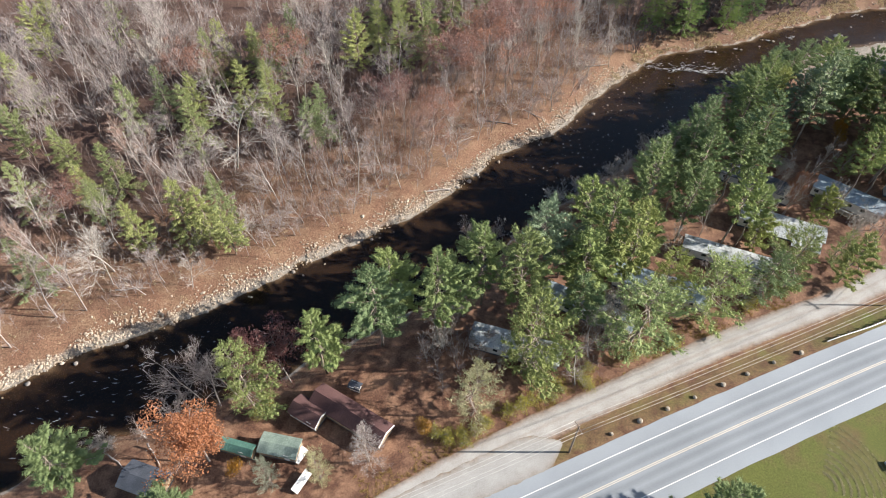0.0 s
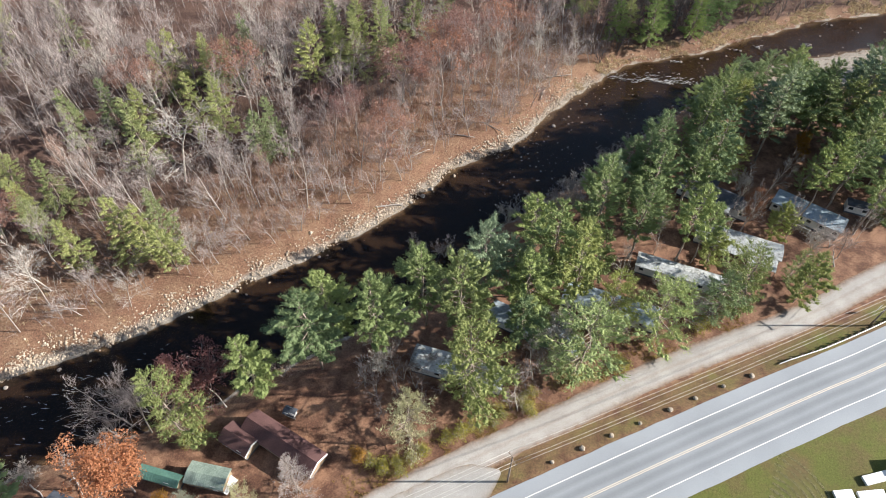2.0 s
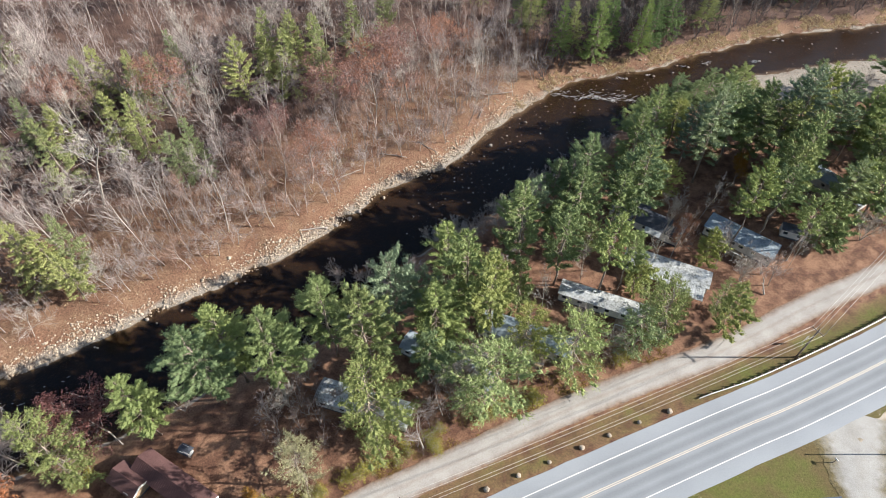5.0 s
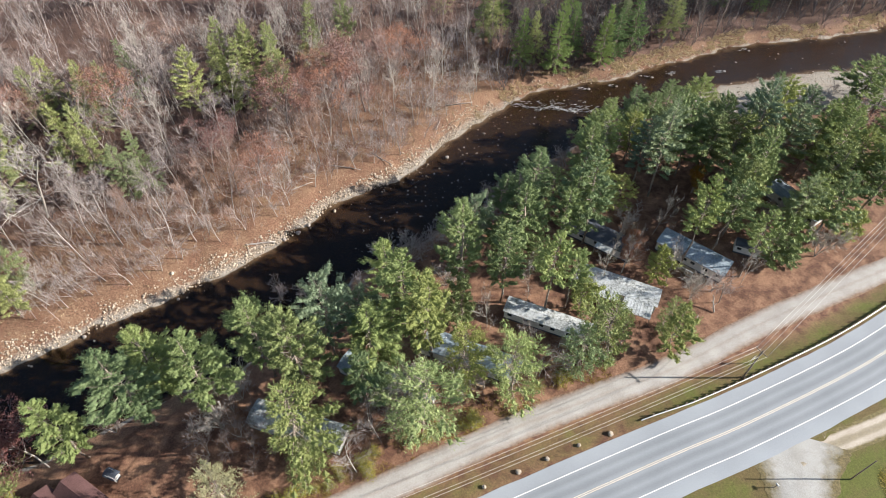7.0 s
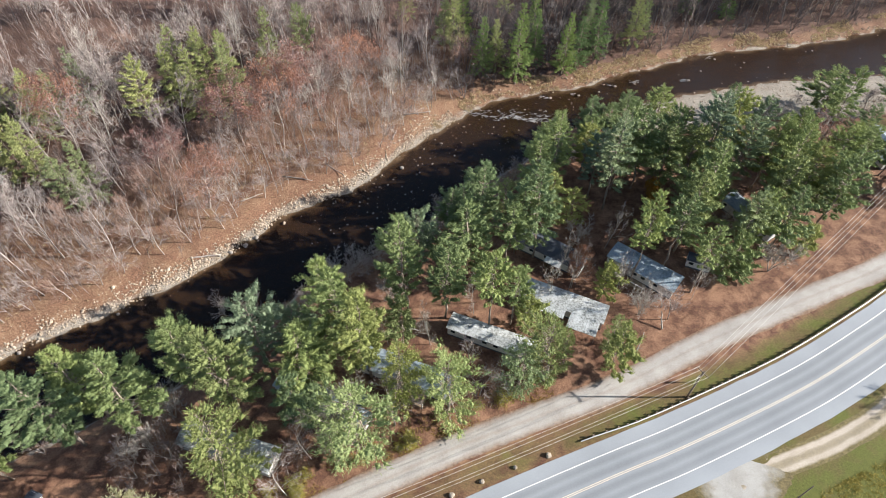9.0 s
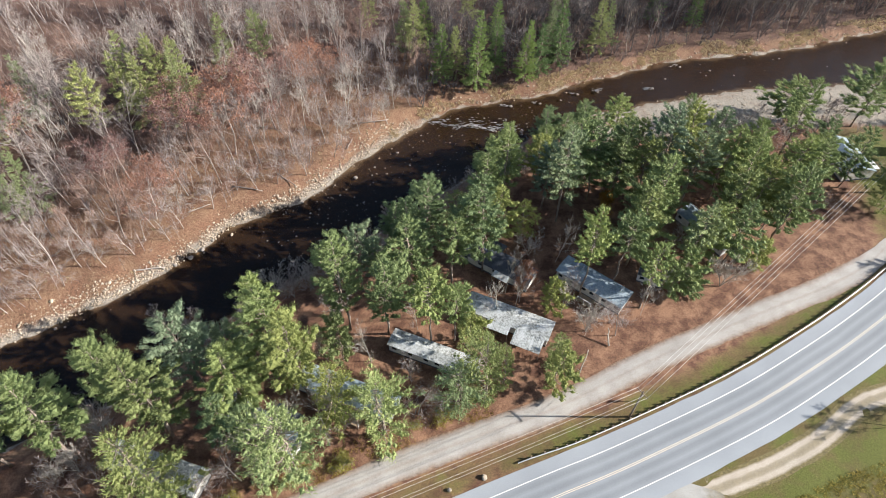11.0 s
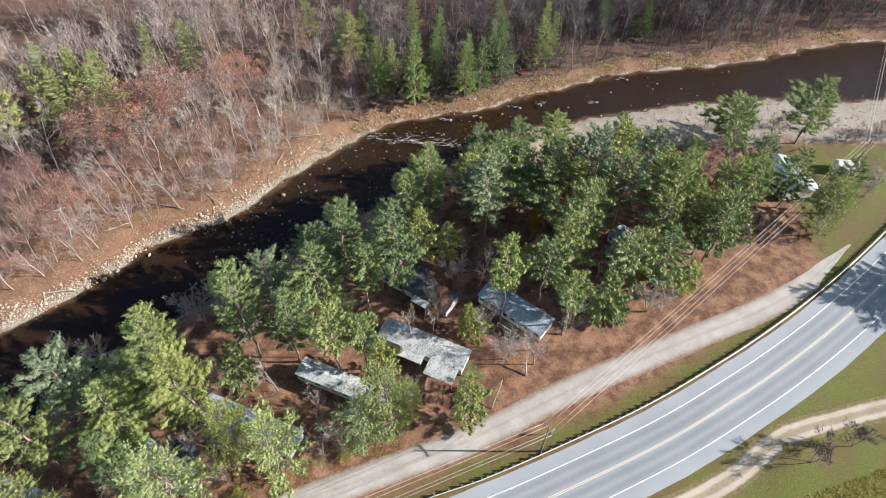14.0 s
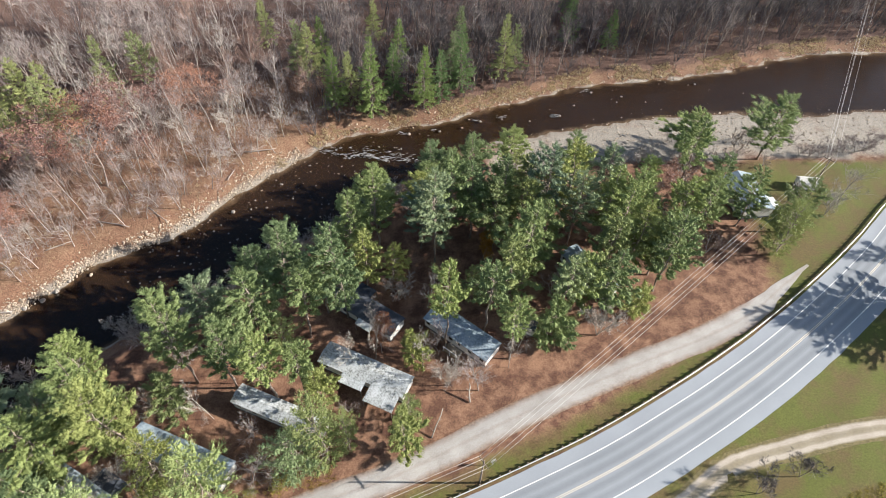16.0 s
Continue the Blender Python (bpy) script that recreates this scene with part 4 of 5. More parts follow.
for x, y, h in [(66.5, 86.5, 12), (70, 87.5, 13), (78.5, 85.5, 11), (68.5, 91.2, 11), (79, 99, 12), (95.5, 90.5, 10), (52, 83, 11), (36.5, 76.5, 11), (44, 76.5, 12), (93.5, 86.5, 9)]:
    BARE.plant(x, y, h, RNG, 2, "leafless trees of the camp", 0.55, "slender pale-barked leafless tree between the homes", 5)

# trees between the homes
HOMES = [((5.5, 61.2), (21, 56.4), (19.8, 52.1)), ((19.7, 70.5), (35, 62), (33.2, 58.4)), ((33.8, 74.8), (50.1, 68.4), (47.8, 64.4)), ((48.3, 81.7), (63.7, 75.4), (62.1, 72.1)),
         ((62, 90), (77, 83.2), (75.1, 79.2)), ((81.2, 98.6), (92.3, 89.8), (89.3, 86.1)), ((62.3, 103.4), (75, 95), (72.6, 91)), ((108.8, 113), (115.8, 102.5), (112.2, 100.2))]
CLEAR = [(68, 91, 9), (84, 87.5, 8), (79, 95, 6), (41, 63.5, 5), (55, 71, 4), (70, 80, 6), (27, 83, 8), (80, 107, 7.5), (-6, 49, 6.5), (77, 88.4, 3), (99.6, 97, 4), (18.7, 74.6, 4), (-15, 43, 9), (21.5, 54, 3), (1, 46, 6), (38, 66, 3)]
standing = [(o.matrix_basis.translation.x, o.matrix_basis.translation.y) for o in scene.objects if o.parent is None and o.type == "EMPTY"]
count = tries = 0
while count < 46 and tries < 9000:
    tries += 1
    x, y = RNG.uniform(-20, 136), RNG.uniform(44, 132)
    q = np.array([x]), np.array([y])
    n, l = -float(signed_distance(NEAR_BANK, *q)[0]), float(signed_distance(LANE, *q)[0])
    if n < 2.5 or l < (5.5 if x < 85 else 12) or n > 55 or any(math.hypot(x - a, y - b) < r for a, b, r in CLEAR) or min(math.hypot(x - a, y - b) for a, b in standing) < 3.6:
        continue
    inside = False
    for a, b, c in HOMES:
        a, b, c = Vector(a), Vector(b), Vector(c)
        p, e, g = Vector((x, y)) - (a + c) / 2, (b - a).normalized(), (c - b).normalized()
        inside |= abs(p.dot(e)) < (b - a).length / 2 + 1.0 and abs(p.dot(g)) < (c - b).length / 2 + 1.0
    if inside:
        continue
    count += 1
    standing.append((x, y))
    k = RNG.random()
    if n < 8 or k < 0.3:
        SHRUB.plant(x, y, RNG.uniform(4, 7), RNG, group="shrubs of the near bank")
    elif k < 0.62:
        PINE.plant(x, y, RNG.uniform(12, 18), RNG, group="pines of the camp", wide=1.1)
    else:
        THIN.plant(x, y, RNG.uniform(8, 12), RNG, RNG.randrange(2), group="thin pines of the camp")

# the far bank
FAR_PINES = [(-99.4, 138.2, 18), (-70.7, 112.7, 15), (-56.0, 114.7, 15), (-64.7, 118.2, 14), (-42.3, 128.2, 16), (-39.1, 115.0, 17.5), (-21.2, 134.3, 18), (-37.7, 140.2, 16), (-16.5, 140.9, 17),
             (-11.0, 139.6, 17), (-3.6, 140.9, 17), (-81.4, 100.6, 12), (-68.3, 94.3, 13), (-72.7, 89.7, 12), (-83.5, 87.6, 14), (-51.2, 83.1, 14), (-44.7, 85.6, 13), (-41.6, 78.7, 11),
             (-59.3, 79.2, 12), (-27.5, 112.0, 14), (-77.3, 71.0, 12), (-54.7, 135.7, 15), (-69.6, 86.0, 11), (-47.0, 82.8, 12)]
FAR_PINES += [(-57.4, 131.8, 15), (-45.9, 134.0, 15), (-46.2, 119.1, 15), (-17.6, 149.2, 17), (-11.1, 148.5, 16), (-5.8, 148.5, 16), (2.1, 158.7, 16), (10.0, 161.8, 15), (-29.2, 107.3, 14),
              (49.2, 167.7, 15), (-98.6, 121.7, 16), (-91.0, 103.3, 15), (-40.8, 133.3, 15), (-54.5, 107.6, 17), (-103, 150, 16), (-86, 150, 15)]
for x, y, z in FAR_PINES:
    FAR_PINE.plant(x, y, z - height(x, y) + 1.5, RNG, group="pines of the far bank")
HEMLOCKS = [(56.0, 156.8, 17), (65.1, 155.3, 22), (77.5, 158.9, 17.5), (81.5, 161.5, 15), (86.8, 164.9, 19), (97.3, 170.7, 18.5), (116.7, 187, 15), (47.0, 167.2, 17), (70.3, 162.1, 16), (60.0, 159.4, 15), (84, 169, 15), (101, 174, 14), (36, 181, 14), (52, 172, 15)]
for k in range(9):
    x, y = RNG.uniform(44, 128), RNG.uniform(12, 40)
    y += float(np.interp(x, [p.x for p in FAR_BANK], [p.y for p in FAR_BANK]))
    if min(math.hypot(x - a, y - b) for a, b, c in HEMLOCKS) > 7.5:
        HEMLOCKS.append((x, y, RNG.uniform(11, 17)))
for x, y, h in HEMLOCKS:
    HEMLOCK.plant(x, y, h, RNG, group="hemlocks of the far bank", wide=0.95)
for x, y, z in [(-35.5, 124.5, 16.5), (9.5, 129.5, 17), (-77.5, 85.5, 10), (-3.2, 110.0, 11), (17, 138.3, 18.3), (0.5, 129, 17),
                (28, 148, 14), (-15, 117, 12), (-62, 128, 14)]:
    OAK.plant(x, y, z - height(x, y) + 0.5, RNG, 0, group="oaks of the far bank", wide=1.45)

BARE.plant(-46, 102.5, 17.5, RNG, 2, "leafless trees of the far bank", 2.0, "large pale-barked leafless tree with a spreading crown")
BARE.plant(-64.5, 74.1, 11, RNG, 2, "leafless trees of the far bank", 1.7, "pale-barked leafless tree with a spreading crown")

# leafless woods of the far bank: single trees near the river, joined woods behind them
fb = np.array([(p.x, p.y) for p in FAR_BANK])
planted = [(x + dx, y + dy) for x, y, z in FAR_PINES + HEMLOCKS for dx, dy in ((0, 0), (-1.5, -4), (1.5, -4), (0, -7))]
for x0, x1, wanted, gap, near, deep, h0, h1 in ((-130, 55, 185, 4.4, 13, 82, 11, 18), (-60, 52, 40, 3.6, 6, 16, 5, 9), (50, 225, 120, 3.4, 5, 34, 10, 16)):
    count = tries = 0
    while count < wanted and tries < 40000:
        tries += 1
        x = RNG.uniform(x0, x1)
        f = RNG.uniform(near if x > -60 or deep < 20 else 6, deep)
        y = float(np.interp(x, fb[:, 0], fb[:, 1])) + f
        if y > 180 + 0.17 * x or min([9] + [math.hypot(x - a, y - b) for a, b in planted]) < gap:
            continue
        planted.append((x, y))
        count += 1
        BARE.plant(x, y, RNG.uniform(h0, h1), RNG, RNG.choice((6, 7, 6, 7, 0)) if x0 == 50 else RNG.randrange(5), group="leafless trees of the far bank")


def joined(name, label, category, sources, places, mat):
    """Many copies of a few shapes as one mesh. places: x, y, z, turn, width, height."""
    V, F, n = [], [], 0
    data = [(np.array([tuple(v) for v in s.v]), s.f) for s in sources]
    for k, (x, y, z, a, w, h) in enumerate(places):
        v, f = data[k % len(data)]
        c, s = math.cos(a), math.sin(a)
        V.append(np.stack([x + w * (c * v[:, 0] - s * v[:, 1]), y + w * (s * v[:, 0] + c * v[:, 1]), z + h * v[:, 2]], -1))
        F += [tuple(i + n for i in q) for q in f]
        n += len(v)
    ob = part(name, (np.concatenate(V).tolist(), F), mat)
    return tagged(ob, label, category, kind="stuff")


def whip(seed, twigs, h, spread_r):
    """A sapling of unit size: a thin stem and a fan of twigs."""
    r, s = random.Random(seed), Soup()
    lean = Vector((r.uniform(-0.15, 0.15), r.uniform(-0.15, 0.15), 1)) * h
    s.ribbon(Vector(), lean, 0.0065, 0.003, r)
    s.ribbon(Vector(), lean, 0.0065, 0.003, r)
    for _ in range(twigs):
        f = r.uniform(0.25, 0.95)
        a = lean * f
        b = a + Vector((r.uniform(-1, 1) * spread_r, r.uniform(-1, 1) * spread_r, r.uniform(0.5, 1.2) * spread_r)) * (1.2 - f)
        s.ribbon(a, b, 0.0042, 0.0028, r)
    return s


def far_places(n, f0, f1, seed, h0, h1, x0=-130, x1=225):
    r, out = random.Random(seed), []
    while len(out) < n:
        x = r.uniform(x0, x1)
        y = float(np.interp(x, fb[:, 0], fb[:, 1])) + f0 + (f1 - f0) * r.random() ** 0.8
        if y > 195 + 0.15 * x:
            continue
        h = r.uniform(h0, h1)
        out.append((x, y, r.uniform(0, 6.3), h))
    z = [height(p[0], p[1]) for p in out]
    return [(x, y, zz - 0.05, a, h, h) for (x, y, a, h), zz in zip(out, z)]


joined("saplings", "thin leafless saplings all over the river flat", "saplings", [whip(k, 16, 1.0, 0.45) for k in range(9)], far_places(1500, 5, 45, 3, 2.0, 6.0) + far_places(700, 6, 40, 33, 2.5, 7.0, -60, 55), M_BRANCH)
joined("saplings", "thin leafless saplings in the grey-brown woods", "saplings", [whip(k + 30, 14, 1.0, 0.4) for k in range(9)], far_places(1300, 36, 130, 4, 4.0, 9, -150, 60), M_GREYTWIG)
WOODS = [bare_soup(k + 90, 12, 4.2) for k in range(4)]
woods, woods_right = [[(x, y, z, a, h / 12, h / 12) for x, y, z, a, h, _ in spots] for spots in (far_places(210, 58, 130, 14, 12, 18, -150, 40), far_places(210, 8, 60, 15, 10, 16, 48, 240))]
joined("far_woods", "grey-brown leafless woods behind the river flat", "woods", WOODS, woods, M_BRANCH)
joined("far_woods", "lavender-grey leafless woods along the river bend", "woods", WOODS, woods_right, M_LAVENDER)
THICKET = [bare_meshes(k + 120, 6, 3.2, None, None, 1.0, None, 0, 0.1, 3, 0.024, (4, 3, 2)) for k in range(5)]
joined("thicket", "dense grey leafless undergrowth along the far bank", "undergrowth", THICKET, [(x, y, z, a, h / 6, h / 6) for x, y, z, a, h, _ in far_places(400, 4, 32, 25, 3.5, 7.5, 50, 235) + far_places(90, 2.2, 6.5, 27, 1.2, 2.6, 50, 230) + far_places(110, 30, 90, 26, 3, 6, -130, 50)], M_LAVENDER)
# ---- houses ----
def gable_house(name, label, category, a, b, c, wall_h, rise, roof_mat, wall_mat, lift=0.0, over=0.25, ribs=0, windows=5):
    """A long low house. a, b: the ends of its far eave, c: the near end of b's gable."""
    a, b, c = Vector(a), Vector(b), Vector(c)
    L, W = (b - a).length, (c - b).length
    ctr = (a + c) / 2
    ang = math.degrees(math.atan2(b.y - a.y, b.x - a.x))
    g = height(ctr.x, ctr.y)
    root = thing(name, label, category, pose(ctr.x, ctr.y, g - 0.1, 0, 0, ang))
    l, w = L / 2 - over, W / 2 - over
    part("skirting", box_bm(-l + 0.05, l - 0.05, -w + 0.05, w - 0.05, 0, 0.6), M_ROOFD, root)
    wall = ([(-l, -w, 0.55), (l, -w, 0.55), (l, w, 0.55), (-l, w, 0.55), (-l, -w, wall_h), (l, -w, wall_h), (l, w, wall_h), (-l, w, wall_h), (-l, 0, wall_h + rise * 0.96), (l, 0, wall_h + rise * 0.96)],
            [(3, 2, 1, 0), (0, 1, 5, 4), (2, 3, 7, 6), (1, 2, 6, 9, 5), (3, 0, 4, 8, 7), (4, 5, 9, 8), (6, 7, 8, 9)])
    part("wall", wall, wall_mat, root)
    lo, wo, t = L / 2, W / 2, 0.12
    drop = rise * over / max(w, 0.1)
    v, f = [], []
    for x in (-lo, lo):
        v += [(x, -wo, wall_h - drop + 0.02), (x, 0, wall_h + rise + 0.02), (x, wo, wall_h - drop + 0.02), (x, wo, wall_h - drop + 0.02 + t), (x, 0, wall_h + rise + 0.02 + t), (x, -wo, wall_h - drop + 0.02 + t)]
    f = [(0, 6, 7, 1), (1, 7, 8, 2), (3, 9, 10, 4), (4, 10, 11, 5), (2, 8, 9, 3), (5, 11, 6, 0), (0, 1, 4, 5), (1, 2, 3, 4), (6, 11, 10, 7), (7, 10, 9, 8)]
    roof = part("roof", (v, f), roof_mat, root)
    if ribs:
        for k in range(ribs):
            x = -lo + L * (k + 0.5) / ribs
            for s in (-1, 1):
                z0, z1 = wall_h - drop + 0.02 + t, wall_h + rise + 0.02 + t
                part("roof_rib", ([(x - 0.03, s * wo, z0), (x + 0.03, s * wo, z0), (x + 0.03, 0, z1), (x - 0.03, 0, z1), (x - 0.03, s * wo, z0 + 0.05), (x + 0.03, s * wo, z0 + 0.05), (x + 0.03, 0, z1 + 0.05), (x - 0.03, 0, z1 + 0.05)],
                                  [(4, 5, 6, 7), (0, 1, 5, 4), (1, 2, 6, 5), (3, 0, 4, 7), (2, 3, 7, 6)]), roof_mat, roof)
    for s in (-1, 1):
        for k in range(windows):
            x = -l + 2 * l * (k + 0.5) / windows + 0.3 * ((k * 7) % 3 - 1)
            z = (0.55 + wall_h) / 2 + 0.25
            fr = part("window", box_bm(x - 0.5, x + 0.5, s * w - 0.03, s * w + 0.03, z - 0.42, z + 0.42), M_WHITE, root, "white window frame")
            part("pane", box_bm(x - 0.43, x + 0.43, s * w - 0.045, s * w + 0.045, z - 0.35, z + 0.35), M_WINDOW, fr)
    part("door", box_bm(l * 0.4, l * 0.4 + 0.85, -w - 0.03, -w + 0.02, 0.58, 2.5), M_WHITE, root, "white door")
    return root


def frame_of(a, b, c):
    """Centre, turn, length and width of a footprint given by three corners."""
    a, b, c = Vector(a), Vector(b), Vector(c)
    return (a + c) / 2, math.degrees(math.atan2(b.y - a.y, b.x - a.x)), (b - a).length, (c - b).length


def vents(root, spots, mat=M_STEEL):
    for x, y, z, h in spots:
        s = Soup()
        s.tube([(x, y, z - 0.1), (x, y, z + h), (x, y, z + h + 0.02), (x, y, z + h + 0.1)], [0.07, 0.07, 0.13, 0.1], 8)
        part("vent_pipe", s.mesh("vent_pipe", mat, True), None, root, "short metal vent pipe")


def lean_to(root, name, x0, x1, y0, y1, z0, z1, mat, label, posts=True):
    """A sloping sheet roof on posts beside a home: z0 at y0, z1 at y1."""
    v = [(x0, y0, z0), (x1, y0, z0), (x1, y1, z1), (x0, y1, z1)]
    r = part(name, (v + [(x, y, z + 0.07) for x, y, z in v], [(3, 2, 1, 0), (4, 5, 6, 7), (0, 1, 5, 4), (1, 2, 6, 5), (2, 3, 7, 6), (3, 0, 4, 7)]), mat, root, label)
    n = int(abs(x1 - x0) / 0.6)
    for k in range(n):
        x = x0 + (x1 - x0) * (k + 0.5) / n
        w = [(x - 0.03, y0, z0 + 0.07), (x + 0.03, y0, z0 + 0.07), (x + 0.03, y1, z1 + 0.07), (x - 0.03, y1, z1 + 0.07)]
        part("rib", (w + [(x, y, z + 0.05) for x, y, z in w], [(4, 5, 6, 7), (0, 1, 5, 4), (1, 2, 6, 5), (2, 3, 7, 6), (3, 0, 4, 7)]), mat, r)
    if posts:
        for x in (x0 + 0.1, x1 - 0.1):
            y, z = (y0, z0) if abs(y0) > abs(y1) else (y1, z1)
            y -= math.copysign(0.1, y)
            part("post", box_bm(x - 0.05, x + 0.05, y - 0.05, y + 0.05, 0, z - 0.01), M_POLE, root)


def deck(root, x0, x1, y0, y1, z):
    """A small board deck with a rail."""
    d = part("deck", box_bm(x0, x1, y0, y1, z - 0.15, z), M_TARPAPER, root, "weathered board deck")
    for x in (x0 + 0.06, (x0 + x1) / 2, x1 - 0.06):
        part("rail_post", box_bm(x - 0.04, x + 0.04, y0 + 0.02, y0 + 0.1, 0, z + 0.9), M_WHITE, d)
    part("handrail", box_bm(x0, x1, y0 + 0.01, y0 + 0.11, z + 0.9, z + 0.97), M_WHITE, d)


def white_fascia(root, L, W, wall_h, rise, end):
    """White boards under the two roof edges of one gable end, and below them white cladding."""
    x0, x1 = sorted((end * (L / 2 + 0.01), end * (L / 2 + 0.07)))
    for s in (-1, 1):
        y, zl, zr = s * W / 2, wall_h - 0.2, wall_h + rise + 0.02
        q = [(y, zl - 0.32), (0, zr - 0.3), (0, zr + 0.13), (y, zl + 0.13)]
        v = [(x0, a, b) for a, b in q] + [(x1, a, b) for a, b in q]
        part("fascia", (v, [(0, 1, 2, 3), (7, 6, 5, 4), (0, 4, 5, 1), (1, 5, 6, 2), (2, 6, 7, 3), (3, 7, 4, 0)]), M_WHITE, root, "white fascia board")


HOME = HOMES
h = gable_house("mobile_home", "grey-white mobile home with a ribbed metal roof under pines", "mobile home", *HOME[0], 2.6, 0.4, M_ROOFW, M_SIDING, ribs=26)
vents(h, [(-4, 0.8, 2.85, 0.4), (3, -0.7, 2.85, 0.4)])
deck(h, 2, 5, -4.0, -2.0, 0.75)
h = gable_house("mobile_home", "pale mobile home with a stained grey roof among pines", "mobile home", *HOME[1], 2.6, 0.45, M_ROOFG, M_SIDING, ribs=24)
lean_to(h, "porch_roof", 1.5, 6.5, 4.4, 1.9, 2.3, 2.65, M_ROOFD, "dark corrugated porch roof")
vents(h, [(-3, -0.6, 2.9, 0.4)])
h = gable_house("mobile_home", "grey mobile home with a patched metal roof", "mobile home", *HOME[2], 2.6, 0.5, M_ROOFB, M_SIDING, windows=4)
lean_to(h, "awning", -1.0, 4.0, -4.6, -2.1, 2.1, 2.6, M_RUSTMETAL, "patched rusty awning")
deck(h, -1.0, 4.0, -4.4, -2.1, 0.6)
part("roof_patch", box_bm(3.2, 6.2, 0.12, 0.5, 3.06, 3.16), M_RUSTMETAL, h, "rusted ridge patch")
vents(h, [(-5, 0.9, 2.9, 0.5)])
h = gable_house("mobile_home", "white mobile home with a white metal roof", "mobile home", *HOME[3], 2.6, 0.4, M_ROOFW, M_SIDING, windows=6)
vents(h, [(-2, 0.6, 2.85, 0.35), (4, 0.7, 2.85, 0.35)])
deck(h, 3.0, 6.0, -3.8, -1.65, 0.7)
h = gable_house("mobile_home", "white mobile home with a carport", "mobile home", *HOME[4], 2.6, 0.4, M_ROOFW, M_SIDING, windows=5)
lean_to(h, "carport_roof", 2.2, 7.6, -5.2, -2.1, 2.25, 2.6, M_ROOFW, "pale carport roof")
lean_to(h, "porch_roof", -3.2, 1.2, -3.9, -2.1, 2.3, 2.6, M_ROOFW, "white porch roof")
vents(h, [(-2, 0.8, 2.85, 0.4)])
h = gable_house("mobile_home", "mobile home with a pale grey-blue roof", "mobile home", *HOME[5], 2.7, 0.3, M_ROOFB, M_SIDING, windows=6)
vents(h, [(-3, 0.8, 2.85, 1.2), (2, -0.5, 2.9, 0.4), (5, 0.9, 2.85, 1.2)])
deck(h, -1, 2, -4.2, -2.4, 0.7)
h = gable_house("mobile_home", "mobile home with a dark shingle roof and white gable", "mobile home", *HOME[6], 2.6, 0.7, M_ROOFD, M_SIDING, windows=5)
for x in (-3.5, 0.5, 3.0):
    part("skylight", box_bm(x, x + 0.6, -1.3, -0.8, 2.93, 3.03), M_WINDOW, h, "small dark skylight")
lean_to(h, "porch_roof", 0.5, 3.8, -3.6, -2.2, 2.2, 2.6, M_ROOFW, "pale porch roof")
lean_to(h, "back_porch_roof", -4.0, -0.5, 4.4, 2.2, 2.3, 2.6, M_ROOFD, "dark porch roof")
h = gable_house("mobile_home", "mobile home with a grey roof and white edge, hidden by pines", "mobile home", *HOME[7], 2.6, 0.35, M_ROOFB, M_SIDING)
part("fascia", box_bm(-6.3, 6.3, 2.18, 2.26, 2.45, 2.75), M_WHITE, h, "white roof edge")
h = gable_house("cabin", "cabin with a brown-red shingle roof and white boards", "cabin", (-20.2, 49.2), (-8.0, 41.8), (-10.0, 38.0), 2.4, 0.9, M_ROOFR, M_TARPAPER, windows=3, ribs=40)
white_fascia(h, 14.27, 4.3, 2.4, 0.9, 1)
h = gable_house("cabin_wing", "cabin wing with a brown-red roof and white fascia", "cabin", (-23.6, 47.2), (-18.7, 44.4), (-20.6, 41.1), 2.3, 0.8, M_ROOFR, M_TARPAPER, windows=2)
white_fascia(h, 5.64, 3.81, 2.3, 0.8, 1)
part("cladding", box_bm(-2.6, 2.6, -1.69, -1.66, 0.7, 2.2), M_WHITE, h, "white boarded wall")
h = gable_house("house", "white house with a metal roof beside the gravel bar", "house", (151.2, 134.2), (152.9, 123.2), (145.2, 122.1), 2.6, 1.3, M_ROOFB, M_SIDING, windows=3)
lean_to(h, "porch_roof", 1.5, 4.5, 5.7, 3.9, 2.0, 2.5, M_WHITE, "white porch roof")
h = gable_house("shed", "small white shed with a pale gable roof", "shed", (161.6, 134.4), (166.3, 134.0), (166.1, 130.9), 1.9, 0.9, M_SIDING, M_SIDING, windows=1)
h = gable_house("shed", "low shed with a green metal roof", "shed", (-36.2, 40.2), (-29.3, 38.4), (-29.9, 36.4), 2.2, 0.4, M_ROOFGR, M_TARPAPER, ribs=14, windows=1)
h = gable_house("shed", "open shed with a pale green corrugated roof", "shed", (-28.6, 40.7), (-22.2, 39.4), (-22.9, 36.0), 2.2, 0.35, M_ROOFGP, M_TARPAPER, ribs=20, windows=1)
h = gable_house("shed", "small shed with a white end wall", "shed", (-15.6, 50.2), (-13.6, 49.4), (-14.2, 47.9), 1.6, 0.25, M_ROOFD, M_WHITE, windows=1)
h = gable_house("cabin", "cabin with a dark blue-grey roof by the water", "cabin", (-48.4, 36.2), (-41.6, 34.0), (-42.6, 29.6), 2.3, 0.8, M_ROOFD, M_TARPAPER, windows=2)
h = gable_house("camper", "small white camper with a dark roof under pines", "camper", (95.0, 96.6), (99.4, 94.8), (98.5, 92.6), 2.2, 0.2, M_ROOFD, M_SIDING, windows=2, over=0.06)


